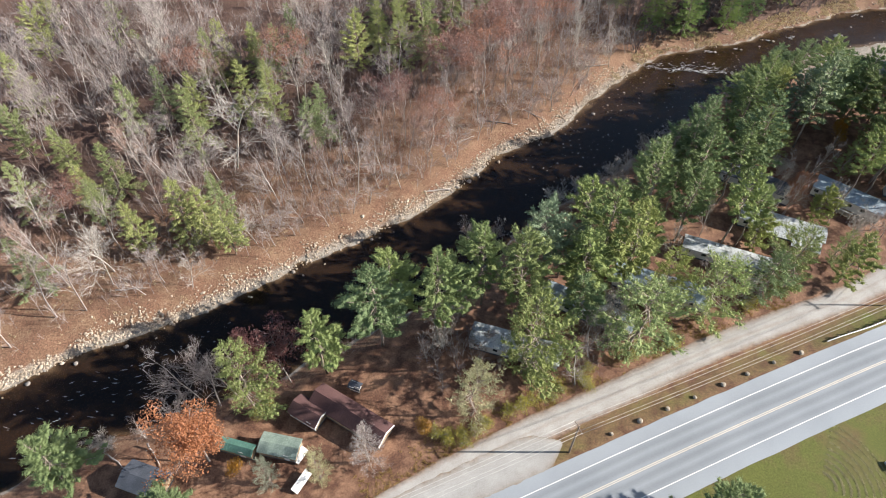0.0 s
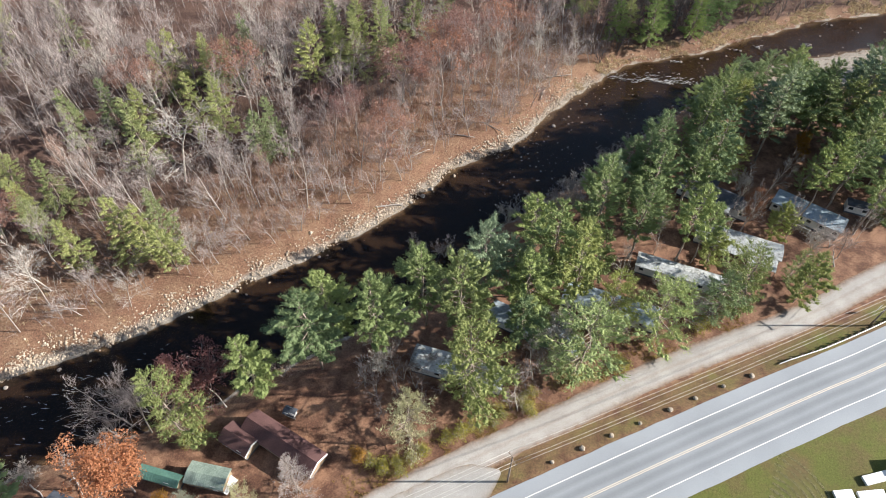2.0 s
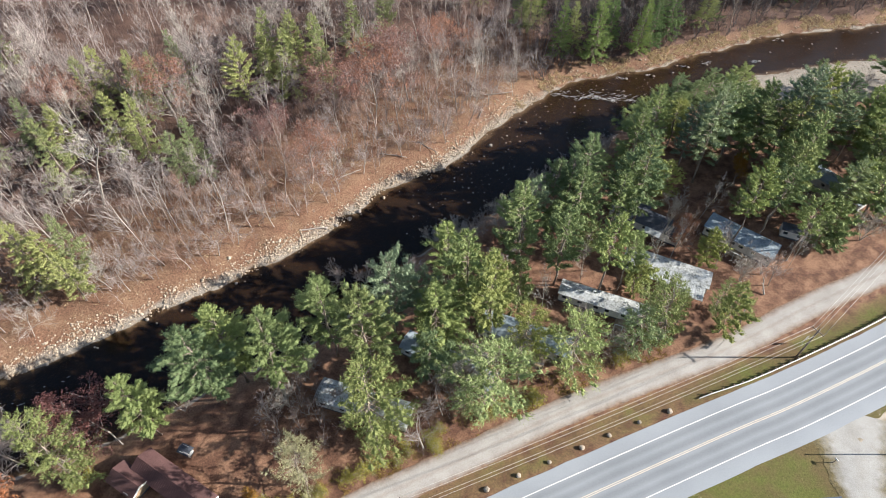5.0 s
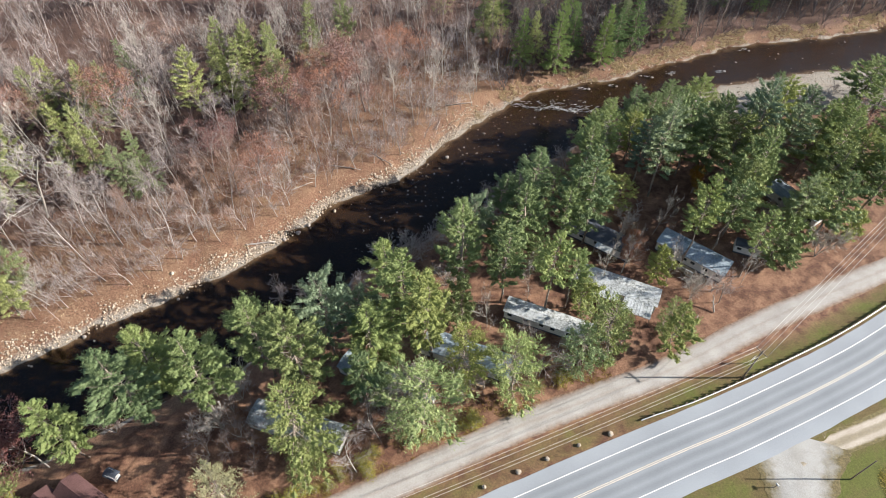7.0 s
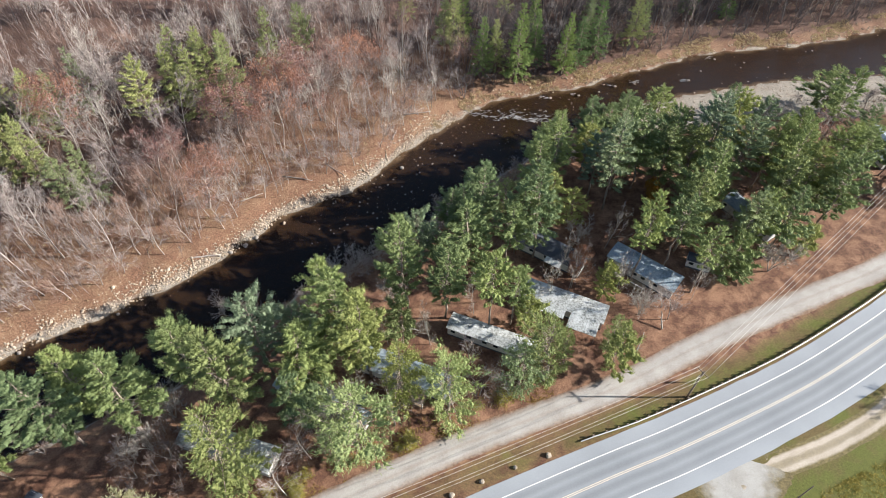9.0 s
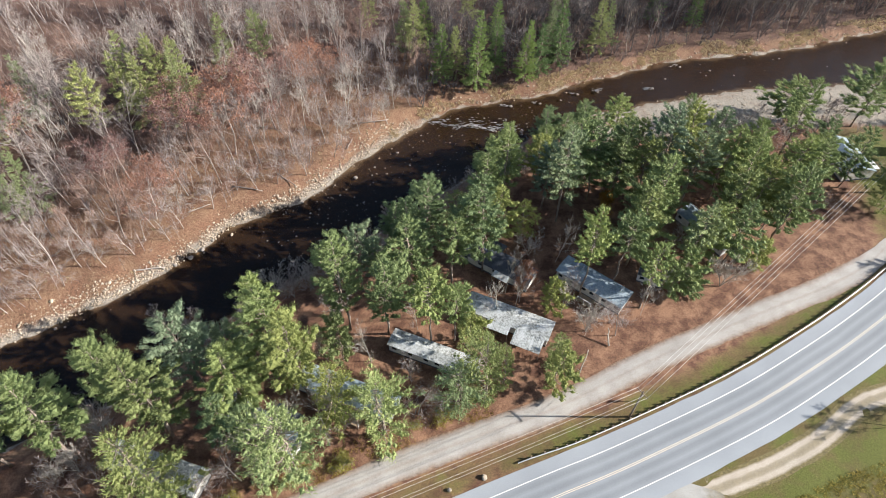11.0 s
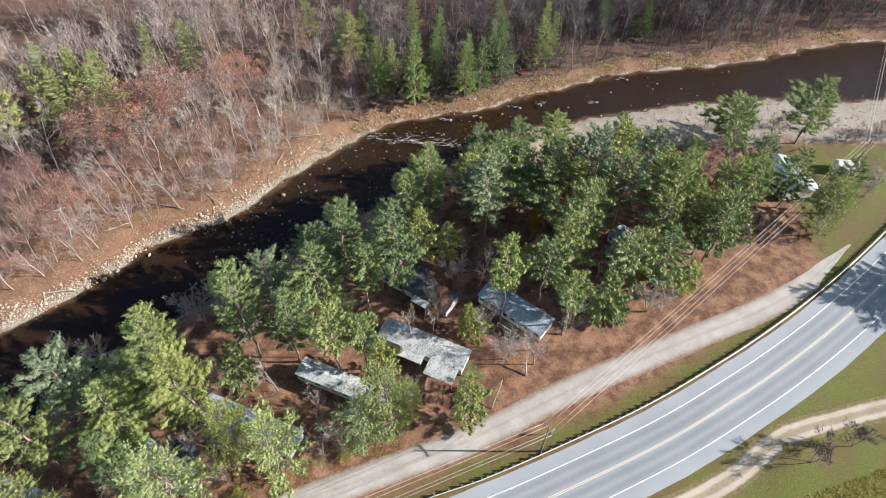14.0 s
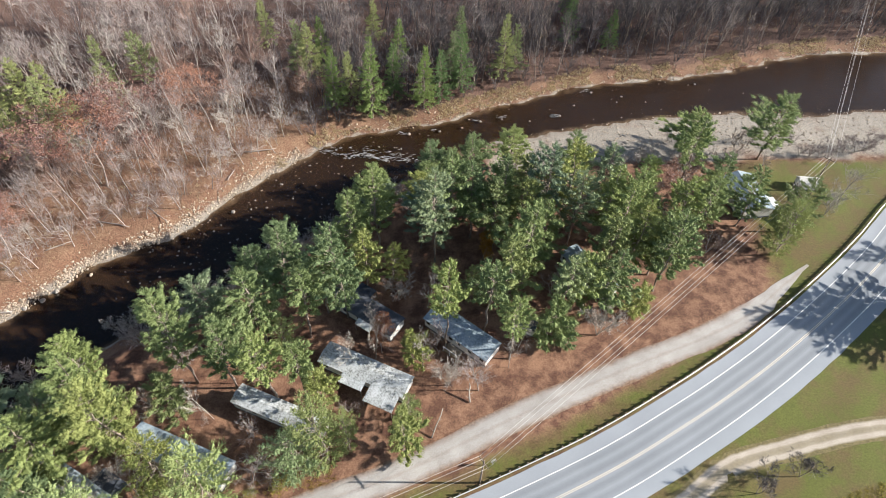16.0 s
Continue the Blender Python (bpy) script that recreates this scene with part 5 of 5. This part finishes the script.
# ---- roadside ----
def boulder_mesh(seed, sub=2, mat=M_BOULDER):
    bm = bmesh.new()
    bmesh.ops.create_icosphere(bm, subdivisions=sub, radius=1.0)
    r = random.Random(seed)
    o = Vector((r.uniform(0, 50), r.uniform(0, 50), 0))
    for v in bm.verts:
        v.co *= 1 + 0.35 * noise.noise(v.co * 0.9 + o) + 0.15 * noise.noise(v.co * 2.6 + o)
        v.co.z = max(v.co.z * 0.75, -0.35)
    me = bpy.data.meshes.new("boulder")
    bm.to_mesh(me)
    bm.free()
    me.materials.append(mat)
    return me


BOULDERS = [boulder_mesh(k) for k in range(5)]
RIVER_BOULDERS = [boulder_mesh(k + 9, 2, M_WETSTONE) for k in range(5)]
for k, (x, y) in enumerate([(27.2, 41.0), (32.2, 43.2), (37.2, 45.3), (42.2, 47.4), (47.6, 49.7), (52.3, 51.8), (57.6, 54), (63, 55.9)]):
    ob = new("boulder", BOULDERS[k % 5])
    ob.matrix_basis = pose(x, y, height(x, y) + 0.15, 0, 0, k * 77) @ Matrix.Scale(0.34 + 0.07 * ((k * 5) % 3), 4)
    tagged(ob, "pale boulder set along the grass verge", "boulder", "boulders along the verge")
for k, (x, y, s) in enumerate([(36.9, 124.5, 0.9), (5.6, 101.0, 1.0), (3, 99.0, 0.8), (7.5, 103, 0.8), (1, 98, 0.6), (9, 105.5, 0.7), (41, 128, 0.5), (34, 119, 0.5), (46, 133, 0.6), (38, 116, 0.4), (44, 126, 0.4),
                               (91.6, 156.0, 0.8), (81.5, 152, 0.7), (74, 150.8, 0.8), (111.7, 158.8, 0.8), (121.3, 168.5, 0.7), (87, 153.5, 0.6), (97, 157, 0.6), (104, 156.5, 0.5), (116, 163, 0.6), (129, 167, 0.6), (62, 143, 0.6), (67, 146, 0.5),
                               (-58, 58.5, 0.7), (-66, 55, 0.8), (-73, 51, 0.9), (-71, 53.5, 0.5), (-45, 66, 0.6), (-30, 75.5, 0.7), (-15, 84, 0.6), (150, 173, 0.6), (135, 165, 0.5)]):
    ob = new("boulder", BOULDERS[k % 5])
    ob.matrix_basis = pose(x, y, max(height(x, y) + 0.1, WATER_Z - 0.1), 0, 0, k * 53) @ Matrix.Scale(s * 0.55, 4)
    tagged(ob, "grey boulder at the river's edge", "boulder", "boulders of the river")
    ob.data = RIVER_BOULDERS[k % 5]


def stone_soup(seed):
    bm = bmesh.new()
    bmesh.ops.create_icosphere(bm, subdivisions=1, radius=1.0)
    r, s = random.Random(seed), Soup()
    for v in bm.verts:
        c = v.co * r.uniform(0.75, 1.2)
        s.v.append(Vector((c.x * 1.15, c.y * 0.9, c.z * 0.7)))
    s.f = [tuple(v.index for v in f.verts) for f in bm.faces]
    bm.free()
    return s


def bank_stones():
    r, out = random.Random(8), []
    line = [p for p in FAR_BANK if -115 < p.x < 225]
    left = offset_line(line, 1.0)
    for k in range(15000):
        i = r.randrange(len(line) - 1)
        n = left[i] - line[i]
        x = line[i].x
        wide = 3.0 + 1.6 * float(waves(x, line[i].y, 30, 21))
        if (x > 48 and r.random() < 0.85) or r.random() > 0.62 + 0.3 * (1 + float(waves(x, line[i].y, 17, 22))):
            continue
        d = r.triangular(-0.5, max(wide, 1.2) + 1.2, 0.6) if r.random() < 0.97 else r.uniform(-2.5, 6)
        p = line[i].lerp(line[i + 1], r.random()) + n * d
        out.append((p.x, p.y, 0.075 + 0.2 * r.random() ** 2.0 + (0.18 if r.random() < 0.03 else 0)))
    for k in range(2600):
        x = r.uniform(92, 200)
        y = float(np.interp(x, [p.x for p in NEAR_BANK], [p.y for p in NEAR_BANK])) - r.uniform(-1.0, 17)
        out.append((x, y, 0.06 + 0.2 * r.random() ** 2.5))
    z = [height(p[0], p[1]) for p in out]
    return [(x, y, max(zz, WATER_Z - 0.08 * random.Random(i).random()) + 0.2 * s, 2.4 * i, s, s) for i, ((x, y, s), zz) in enumerate(zip(out, z))]


def river_stones():
    r, out = random.Random(18), []
    for k in range(520):
        x = r.uniform(18, 82) if k % 4 else r.uniform(20, 190)
        y0, y1 = float(np.interp(x, [p.x for p in NEAR_BANK], [p.y for p in NEAR_BANK])), float(np.interp(x, fb[:, 0], fb[:, 1]))
        s = 0.08 + 0.2 * r.random() ** 2
        out.append((x, y0 + (y1 - y0) * r.random(), WATER_Z - r.uniform(0, 0.1), 2.4 * k, s, s))
    return out


joined("river_stones", "wet stones standing out of the shallow river", "stones", [stone_soup(k + 20) for k in range(6)], river_stones(), M_WETSTONE)
joined("bank_stones", "pale tumbled stones along the river banks and gravel bar", "stones", [stone_soup(k) for k in range(6)], bank_stones(), M_STONE)


def tussock(seed):
    r, s = random.Random(seed), Soup()
    for _ in range(12):
        d = (Vector((r.uniform(-1, 1), r.uniform(-1, 1), r.uniform(0.4, 1.2)))).normalized()
        s.blade(Vector((r.uniform(-0.5, 0.5), r.uniform(-0.5, 0.5), 0)), d, r.uniform(0.5, 1.0), 0.1, r)
    return s


joined("dry_grass", "tussocks of dry tan grass on the river flat", "grass", [tussock(k) for k in range(6)], far_places(1500, 3.5, 26, 12, 0.25, 0.6) + [g for g in far_places(3400, 0.6, 5.5, 13, 0.35, 0.9, 44, 225) if waves(g[0], g[1], 11, 31) > -0.35], M_DRYGRASS)


def lane_grass():
    """Dry grass and fallen leaves between the lane and the trees."""
    r, out = random.Random(71), []
    while len(out) < 1700:
        i = r.randrange(2, 42)
        p, q = LANE[i], LANE[i + 1]
        g = p.lerp(q, r.random()) + Vector((q.y - p.y, p.x - q.x)).normalized() * -(2.4 + 4.5 * r.random() ** 1.6)
        if waves(g.x, g.y, 9, 73) < -0.25:
            continue
        h = r.uniform(0.1, 0.32)
        out.append((g.x, g.y, height(g.x, g.y), r.uniform(0, 6.3), h * 1.4, h))
    return out


joined("verge_grass", "tufts of dry golden grass along the gravel lane", "grass", [tussock(k + 90) for k in range(6)], lane_grass(), M_GOLD)


def weeds():
    """Rows of dry weeds left standing in the field."""
    r, out = random.Random(44), []
    for k in range(2600):
        a, row = r.uniform(-0.5, 1.1), r.randrange(9)
        x, y = 64.3 - 6 + (2.0 + 1.1 * row) * math.cos(a) + r.gauss(0, 0.08), 38.1 - 5 + (2.0 + 1.1 * row) * math.sin(a) + r.gauss(0, 0.12)
        s = r.uniform(0.09, 0.2)
        out.append((x, y, height(x, y) + 0.02, r.uniform(0, 6.3), 1.5 * s, 0.3 * s))
    return out


joined("dry_weeds", "curved rows of dry pale weeds in the mown field", "weeds", [tussock(k + 50) for k in range(5)], weeds(), M_STRAW)


def rough_field():
    """Tall rough grass past the mown strip of the field."""
    r, out = random.Random(61), []
    while len(out) < 2600:
        x = r.uniform(103.5, 172)
        y = float(np.interp(x, [103, 120, 138, 152, 172], [49.6, 56.6, 62.2, 66.4, 72])) - 13 * r.random() ** 1.3
        h = r.uniform(0.28, 0.6)
        out.append((x, y, height(x, y) - 0.03, r.uniform(0, 6.3), h * 1.6, h * 0.7))
    return out


joined("tall_grass", "tall rough yellow-green grass past the mown field", "grass", [tussock(k + 70) for k in range(6)], rough_field(), M_ROUGH)


def foam_and_glints():
    r, s = random.Random(9), Soup()
    for k in range(400):
        if k < 240:
            t = r.random()
            x, y = 53 + 23 * t, 144 - 2.6 * t + 0.5 * math.sin(t * 17) + r.gauss(0, 0.5) + (r.choice([2.2, 1.4]) if r.random() < 0.2 else 0)
        elif k > 290:
            # Ripple glints on the reach at low x, laid as pale slivers.
            x = r.uniform(-82, -38)
            y0, y1 = float(np.interp(x, [p.x for p in NEAR_BANK], [p.y for p in NEAR_BANK])), float(np.interp(x, fb[:, 0], fb[:, 1]))
            y = y0 + (y1 - y0) * r.uniform(0.15, 0.75)
        else:
            x, y = r.choice([(91, 156.5), (81, 152.5), (73, 151.3), (111, 159), (120.5, 169.3), (98, 158)])
            x, y = x + r.gauss(-0.8, 0.6), y + r.gauss(0, 0.35)
        n0 = len(s.v)
        a, l, w = r.uniform(-0.3, 0.6), r.uniform(0.2, 0.8), r.uniform(0.03, 0.085)
        u, v = Vector((math.cos(a), math.sin(a), 0)), Vector((-math.sin(a), math.cos(a), 0))
        c = Vector((x, y, WATER_Z))
        s.v += [c - u * l + v * 0.05, c - v * w, c + u * l, c + v * w, c + Vector((0, 0, r.uniform(0.05, 0.13)))]
        s.f += [(n0, n0 + 1, n0 + 4), (n0 + 1, n0 + 2, n0 + 4), (n0 + 2, n0 + 3, n0 + 4), (n0 + 3, n0, n0 + 4)]
    tagged(part("white_water", s.mesh("white_water", M_FOAM_GLINT)), "white riffles over stones, and pale slivers for ripple glints", "white water", kind="stuff")


foam_and_glints()


def pole(x, y, h, label, turn=23, transformer=False):
    root = thing("utility_pole", label, "utility pole", pose(x, y, height(x, y), 0, 0, turn), "utility poles")
    s = Soup()
    s.tube([(0, 0, -0.3), (0, 0, h * 0.5), (0, 0, h)], [0.17, 0.15, 0.11], 10)
    part("post", s.mesh("post", M_POLE, True), None, root)
    part("crossarm", box_bm(-0.06, 0.06, -1.15, 1.15, h - 0.75, h - 0.6), M_POLE, root)
    for yy in (-1.05, 0.45, 1.05):
        s = Soup()
        s.tube([(0, yy, h - 0.6), (0, yy, h - 0.52), (0, yy, h - 0.42)], [0.05, 0.06, 0.03], 8)
        part("insulator", s.mesh("insulator", M_WINDOW, True), None, root)
    return root


def wire(a, b, sag, r=0.016, label="thin overhead electric cable between poles"):
    s = Soup()
    a, b = Vector(a), Vector(b)
    s.tube([a.lerp(b, k / 16) - Vector((0, 0, sag * 4 * (k / 16) * (1 - k / 16))) for k in range(17)], [r] * 17, 5)
    tagged(part("cable", s.mesh("cable", M_WIRE, True)), label, "cable", "cables along the lane")


POLES = [(-47.5, 9.9, 8.6), (20.0, 38.0, 10.2), (87.5, 66.1, 9.2), (164.5, 131.5, 10.0), (215.5, 220.5, 11.0)]
for i, (x, y, h) in enumerate(POLES):
    dx, dy = POLES[min(i + 1, 4)][0] - POLES[max(i - 1, 0)][0], POLES[min(i + 1, 4)][1] - POLES[max(i - 1, 0)][1]
    pole(x, y, h, "weathered wooden utility pole with a crossarm", math.degrees(math.atan2(dy, dx)))
for (x0, y0, h0), (x1, y1, h1) in zip(POLES[:-1], POLES[1:]):
    d = Vector((x1 - x0, y1 - y0)).normalized()
    z0, z1 = height(x0, y0) + h0, height(x1, y1) + h1
    for o, up in ((-1.05, -0.42), (0.45, -0.42), (1.05, -0.42), (-0.1, -1.9)):
        wire((x0 - d.y * o, y0 + d.x * o, z0 + up), (x1 - d.y * o, y1 + d.x * o, z1 + up), 0.9, 0.022)
root = thing("utility_pole", "thin dark bare wooden pole beside the driveway", "utility pole", pose(99.0, 48.7, height(99.0, 48.7)), "utility poles")
s = Soup()
s.tube([(0, 0, -0.3), (0, 0, 3.8), (0, 0, 7.6)], [0.12, 0.1, 0.08], 9)
part("post", s.mesh("post", M_POLE, True), None, root)


def guardrail():
    line = [p for p in curve_points([(68.4, 58.2)] + [(p.x, p.y) for p in offset_line([q for q in ROAD if 78 < q.x < 204], 6.35)], 1.9)]
    root = thing("guardrail", "galvanised steel guardrail on short posts along the road", "guardrail", pose(0, 0, 0))
    prof = [(0.0, 0.42), (0.07, 0.47), (0.0, 0.54), (0.0, 0.60), (0.07, 0.67), (0.0, 0.73), (0.035, 0.735), (0.105, 0.67), (0.035, 0.60), (0.035, 0.54), (0.105, 0.47), (0.035, 0.42)]
    v, f, m = [], [], len(prof)
    for i, p in enumerate(line):
        a = line[min(i + 1, len(line) - 1)] - line[max(i - 1, 0)]
        n = Vector((a.y, -a.x)).normalized()
        for o, z in prof:
            q = p + n * o
            v.append((q.x, q.y, z - 0.12 if i else z - 0.4))
    for i in range(len(line) - 1):
        for k in range(m):
            f.append((i * m + k, i * m + (k + 1) % m, (i + 1) * m + (k + 1) % m, (i + 1) * m + k))
    part("rail", (v, f), M_STEEL, root)
    post = box_bm(-0.13, 0.13, -0.2, 0.02, -0.6, 0.9)
    me = bpy.data.meshes.new("post")
    post.to_mesh(me)
    post.free()
    me.materials.append(M_POLE)
    for i, p in enumerate(line[1:-1:1]):
        a = line[i + 2] - line[i]
        ob = part("post", me, None, root)
        n = Vector((-a.y, a.x)).normalized() * 0.2
        ob.matrix_basis = pose(p.x + n.x, p.y + n.y, -0.12, 0, 0, math.degrees(math.atan2(a.y, a.x)))


guardrail()


# ---- loose things ----
def log(x, y, ln, r, turn, label, mat=M_GREYBARK, rise=0.0, z=None):
    s = Soup()
    rg = random.Random(int(x * 10 + y))
    pts = [Vector((ln * (k / 5 - 0.5), rg.uniform(-0.12, 0.12), rise * k / 5 + r)) for k in range(6)]
    s.tube(pts, [r * (1 - 0.1 * k) for k in range(6)], 8)
    for k in range(3):
        p = pts[k + 1]
        s.tube([p, p + Vector((0.2, rg.choice([-1, 1]) * rg.uniform(0.4, 0.9), rg.uniform(0.2, 0.5)))], [r * 0.4, r * 0.15], 5)
    ob = part("log", s.mesh("log", mat, True))
    ob.matrix_basis = pose(x, y, height(x, y) if z is None else z, 0, 0, turn)
    tagged(ob, label, "log")


for x, y, ln, r, turn, lab in [(103.5, 95.4, 5.0, 0.16, 46, "fallen pale birch trunk on the ground"), (-1.5, 97.5, 6, 0.2, 8, "bleached log stranded on the stony bank"), (14, 119, 7, 0.15, -12, "fallen grey trunk on the river flat"),
                               (22, 122, 6, 0.14, -40, "fallen grey trunk on the river flat"),
                               (40, 142, 7, 0.16, 10, "fallen grey trunk on the river flat"), (-46, 37.5, 5, 0.16, -50, "fallen pale trunk beside the cabin"),
                               (-51, 36, 6, 0.13, -35, "fallen pale trunk beside the cabin"), (35, 135, 5, 0.13, 75, "fallen grey trunk on the river flat"), (-60, 70, 6, 0.14, 5, "fallen grey trunk on the river flat"), (5, 113, 5, 0.12, 30, "fallen grey trunk on the river flat")]:
    log(x, y, ln, r, turn, lab)
log(86.4, 81.0, 2.6, 0.17, 90, "pale broken stump leaning by the yard", M_PALEBARK, 2.0)
log(80.9, 75.2, 4.0, 0.13, 65, "dead pale trunk leaning out of the yard", M_PALEBARK, 3.2)

# low white slabs and a blue container in the field
for k, (x, y, turn, ln, w) in enumerate([(77.0, 38.6, 13, 4.8, 1.5), (70.8, 36.0, 5, 3.0, 1.5), (75.0, 35.9, 5, 4.2, 1.6), (79.6, 36.2, 5, 3.0, 1.6)]):
    root = thing("white_box", "low white flat-topped box lying on grass", "box", pose(x, y, height(x, y) - 0.03, 0, 0, turn), "white boxes in the field")
    part("body", box_bm(-ln / 2 + 0.05, ln / 2 - 0.05, -w / 2 + 0.05, w / 2 - 0.05, 0, 0.45, 0.03), M_SIDING, root)
    part("lid", box_bm(-ln / 2, ln / 2, -w / 2, w / 2, 0.452, 0.55, 0.04), M_WHITE, root, "white lid")
root = thing("container", "dark blue steel container on grass", "container", pose(83.0, 40.2, height(83, 40.2) - 0.02, 0, 0, 4))
part("body", box_bm(-1.9, 1.9, -1.25, 1.25, 0, 2.0, 0.03), M_BLUE, root)
part("lid", box_bm(-1.95, 1.95, -1.3, 1.3, 2.003, 2.08, 0.02), M_BLUE, root)
for k in range(7):
    for s in (-1, 1):
        x = -1.6 + k * 0.53
        part("rib", box_bm(x - 0.05, x + 0.05, s * 1.25 if s > 0 else -1.31, 1.31 if s > 0 else -1.25, 0.1, 1.95), M_BLUE, root)

# sign and mailbox at the driveway
root = thing("mailbox", "pale mailbox on a wooden post", "mailbox", pose(86.7, 47.4, height(86.7, 47.4), 0, 0, 23))
part("post", box_bm(-0.05, 0.05, -0.05, 0.05, -0.2, 1.15), M_POLE, root)
s = Soup()
s.tube([(0, -0.28, 1.3), (0, 0.28, 1.3)], [0.14, 0.14], 10)
part("box", s.mesh("box", M_SIDING, True), None, root)
root = thing("road_sign", "small square road sign seen from behind", "sign", pose(89.6, 68.9, height(89.6, 68.9), 0, 0, 28))
part("post", box_bm(-0.04, 0.04, -0.04, 0.04, -0.2, 2.4), M_STEEL, root)
part("panel", box_bm(-0.45, 0.45, -0.03, -0.045, 1.5, 2.4), M_STEEL, root)


def picnic_table(x, y, turn):
    root = thing("picnic_table", "weathered wooden picnic table under pines", "picnic table", pose(x, y, height(x, y), 0, 0, turn), "picnic tables")
    for k in range(4):
        part("board", box_bm(-0.9, 0.9, -0.36 + 0.185 * k, -0.2 + 0.185 * k, 0.71, 0.75), M_TARPAPER, root)
    for s in (-1, 1):
        part("bench", box_bm(-0.9, 0.9, s * 0.72 - 0.13, s * 0.72 + 0.13, 0.42, 0.46), M_TARPAPER, root)
        for e in (-0.65, 0.65):
            part("leg", ([(e - 0.04, s * 0.25 - 0.05, 0.71), (e + 0.04, s * 0.25 - 0.05, 0.71), (e + 0.04, s * 0.25 + 0.05, 0.71), (e - 0.04, s * 0.25 + 0.05, 0.71),
                          (e - 0.04, s * 0.75 - 0.05, 0), (e + 0.04, s * 0.75 - 0.05, 0), (e + 0.04, s * 0.75 + 0.05, 0), (e - 0.04, s * 0.75 + 0.05, 0)],
                         [(3, 2, 1, 0), (4, 5, 6, 7), (0, 1, 5, 4), (1, 2, 6, 5), (2, 3, 7, 6), (3, 0, 4, 7)]), M_TARPAPER, root)


for x, y, a in ((57.5, 68.8, 20), (26, 79, 40), (66, 75.5, 10)):
    picnic_table(x, y, a)

# white boards on trestles by the green shed
for x, y, turn, l, w in ((-22.6, 37.4, 62, 2.6, 1.3), (-21.8, 33.2, 60, 3.6, 1.3)):
    root = thing("trestle_table", "white board on a wooden trestle by the shed", "table", pose(x, y, height(x, y), 0, 0, turn), "trestle tables")
    ob = part("board", box_bm(-l / 2, l / 2, -w / 2, w / 2, 0, 0.06, 0.01), M_WHITE, root, "white board")
    ob.matrix_basis = pose(0, 0, 0.6, 25, 0, 0)
    part("trestle", box_bm(-l / 2, l / 2, -0.05, 0.05, -0.05, 0.6), M_TARPAPER, root)
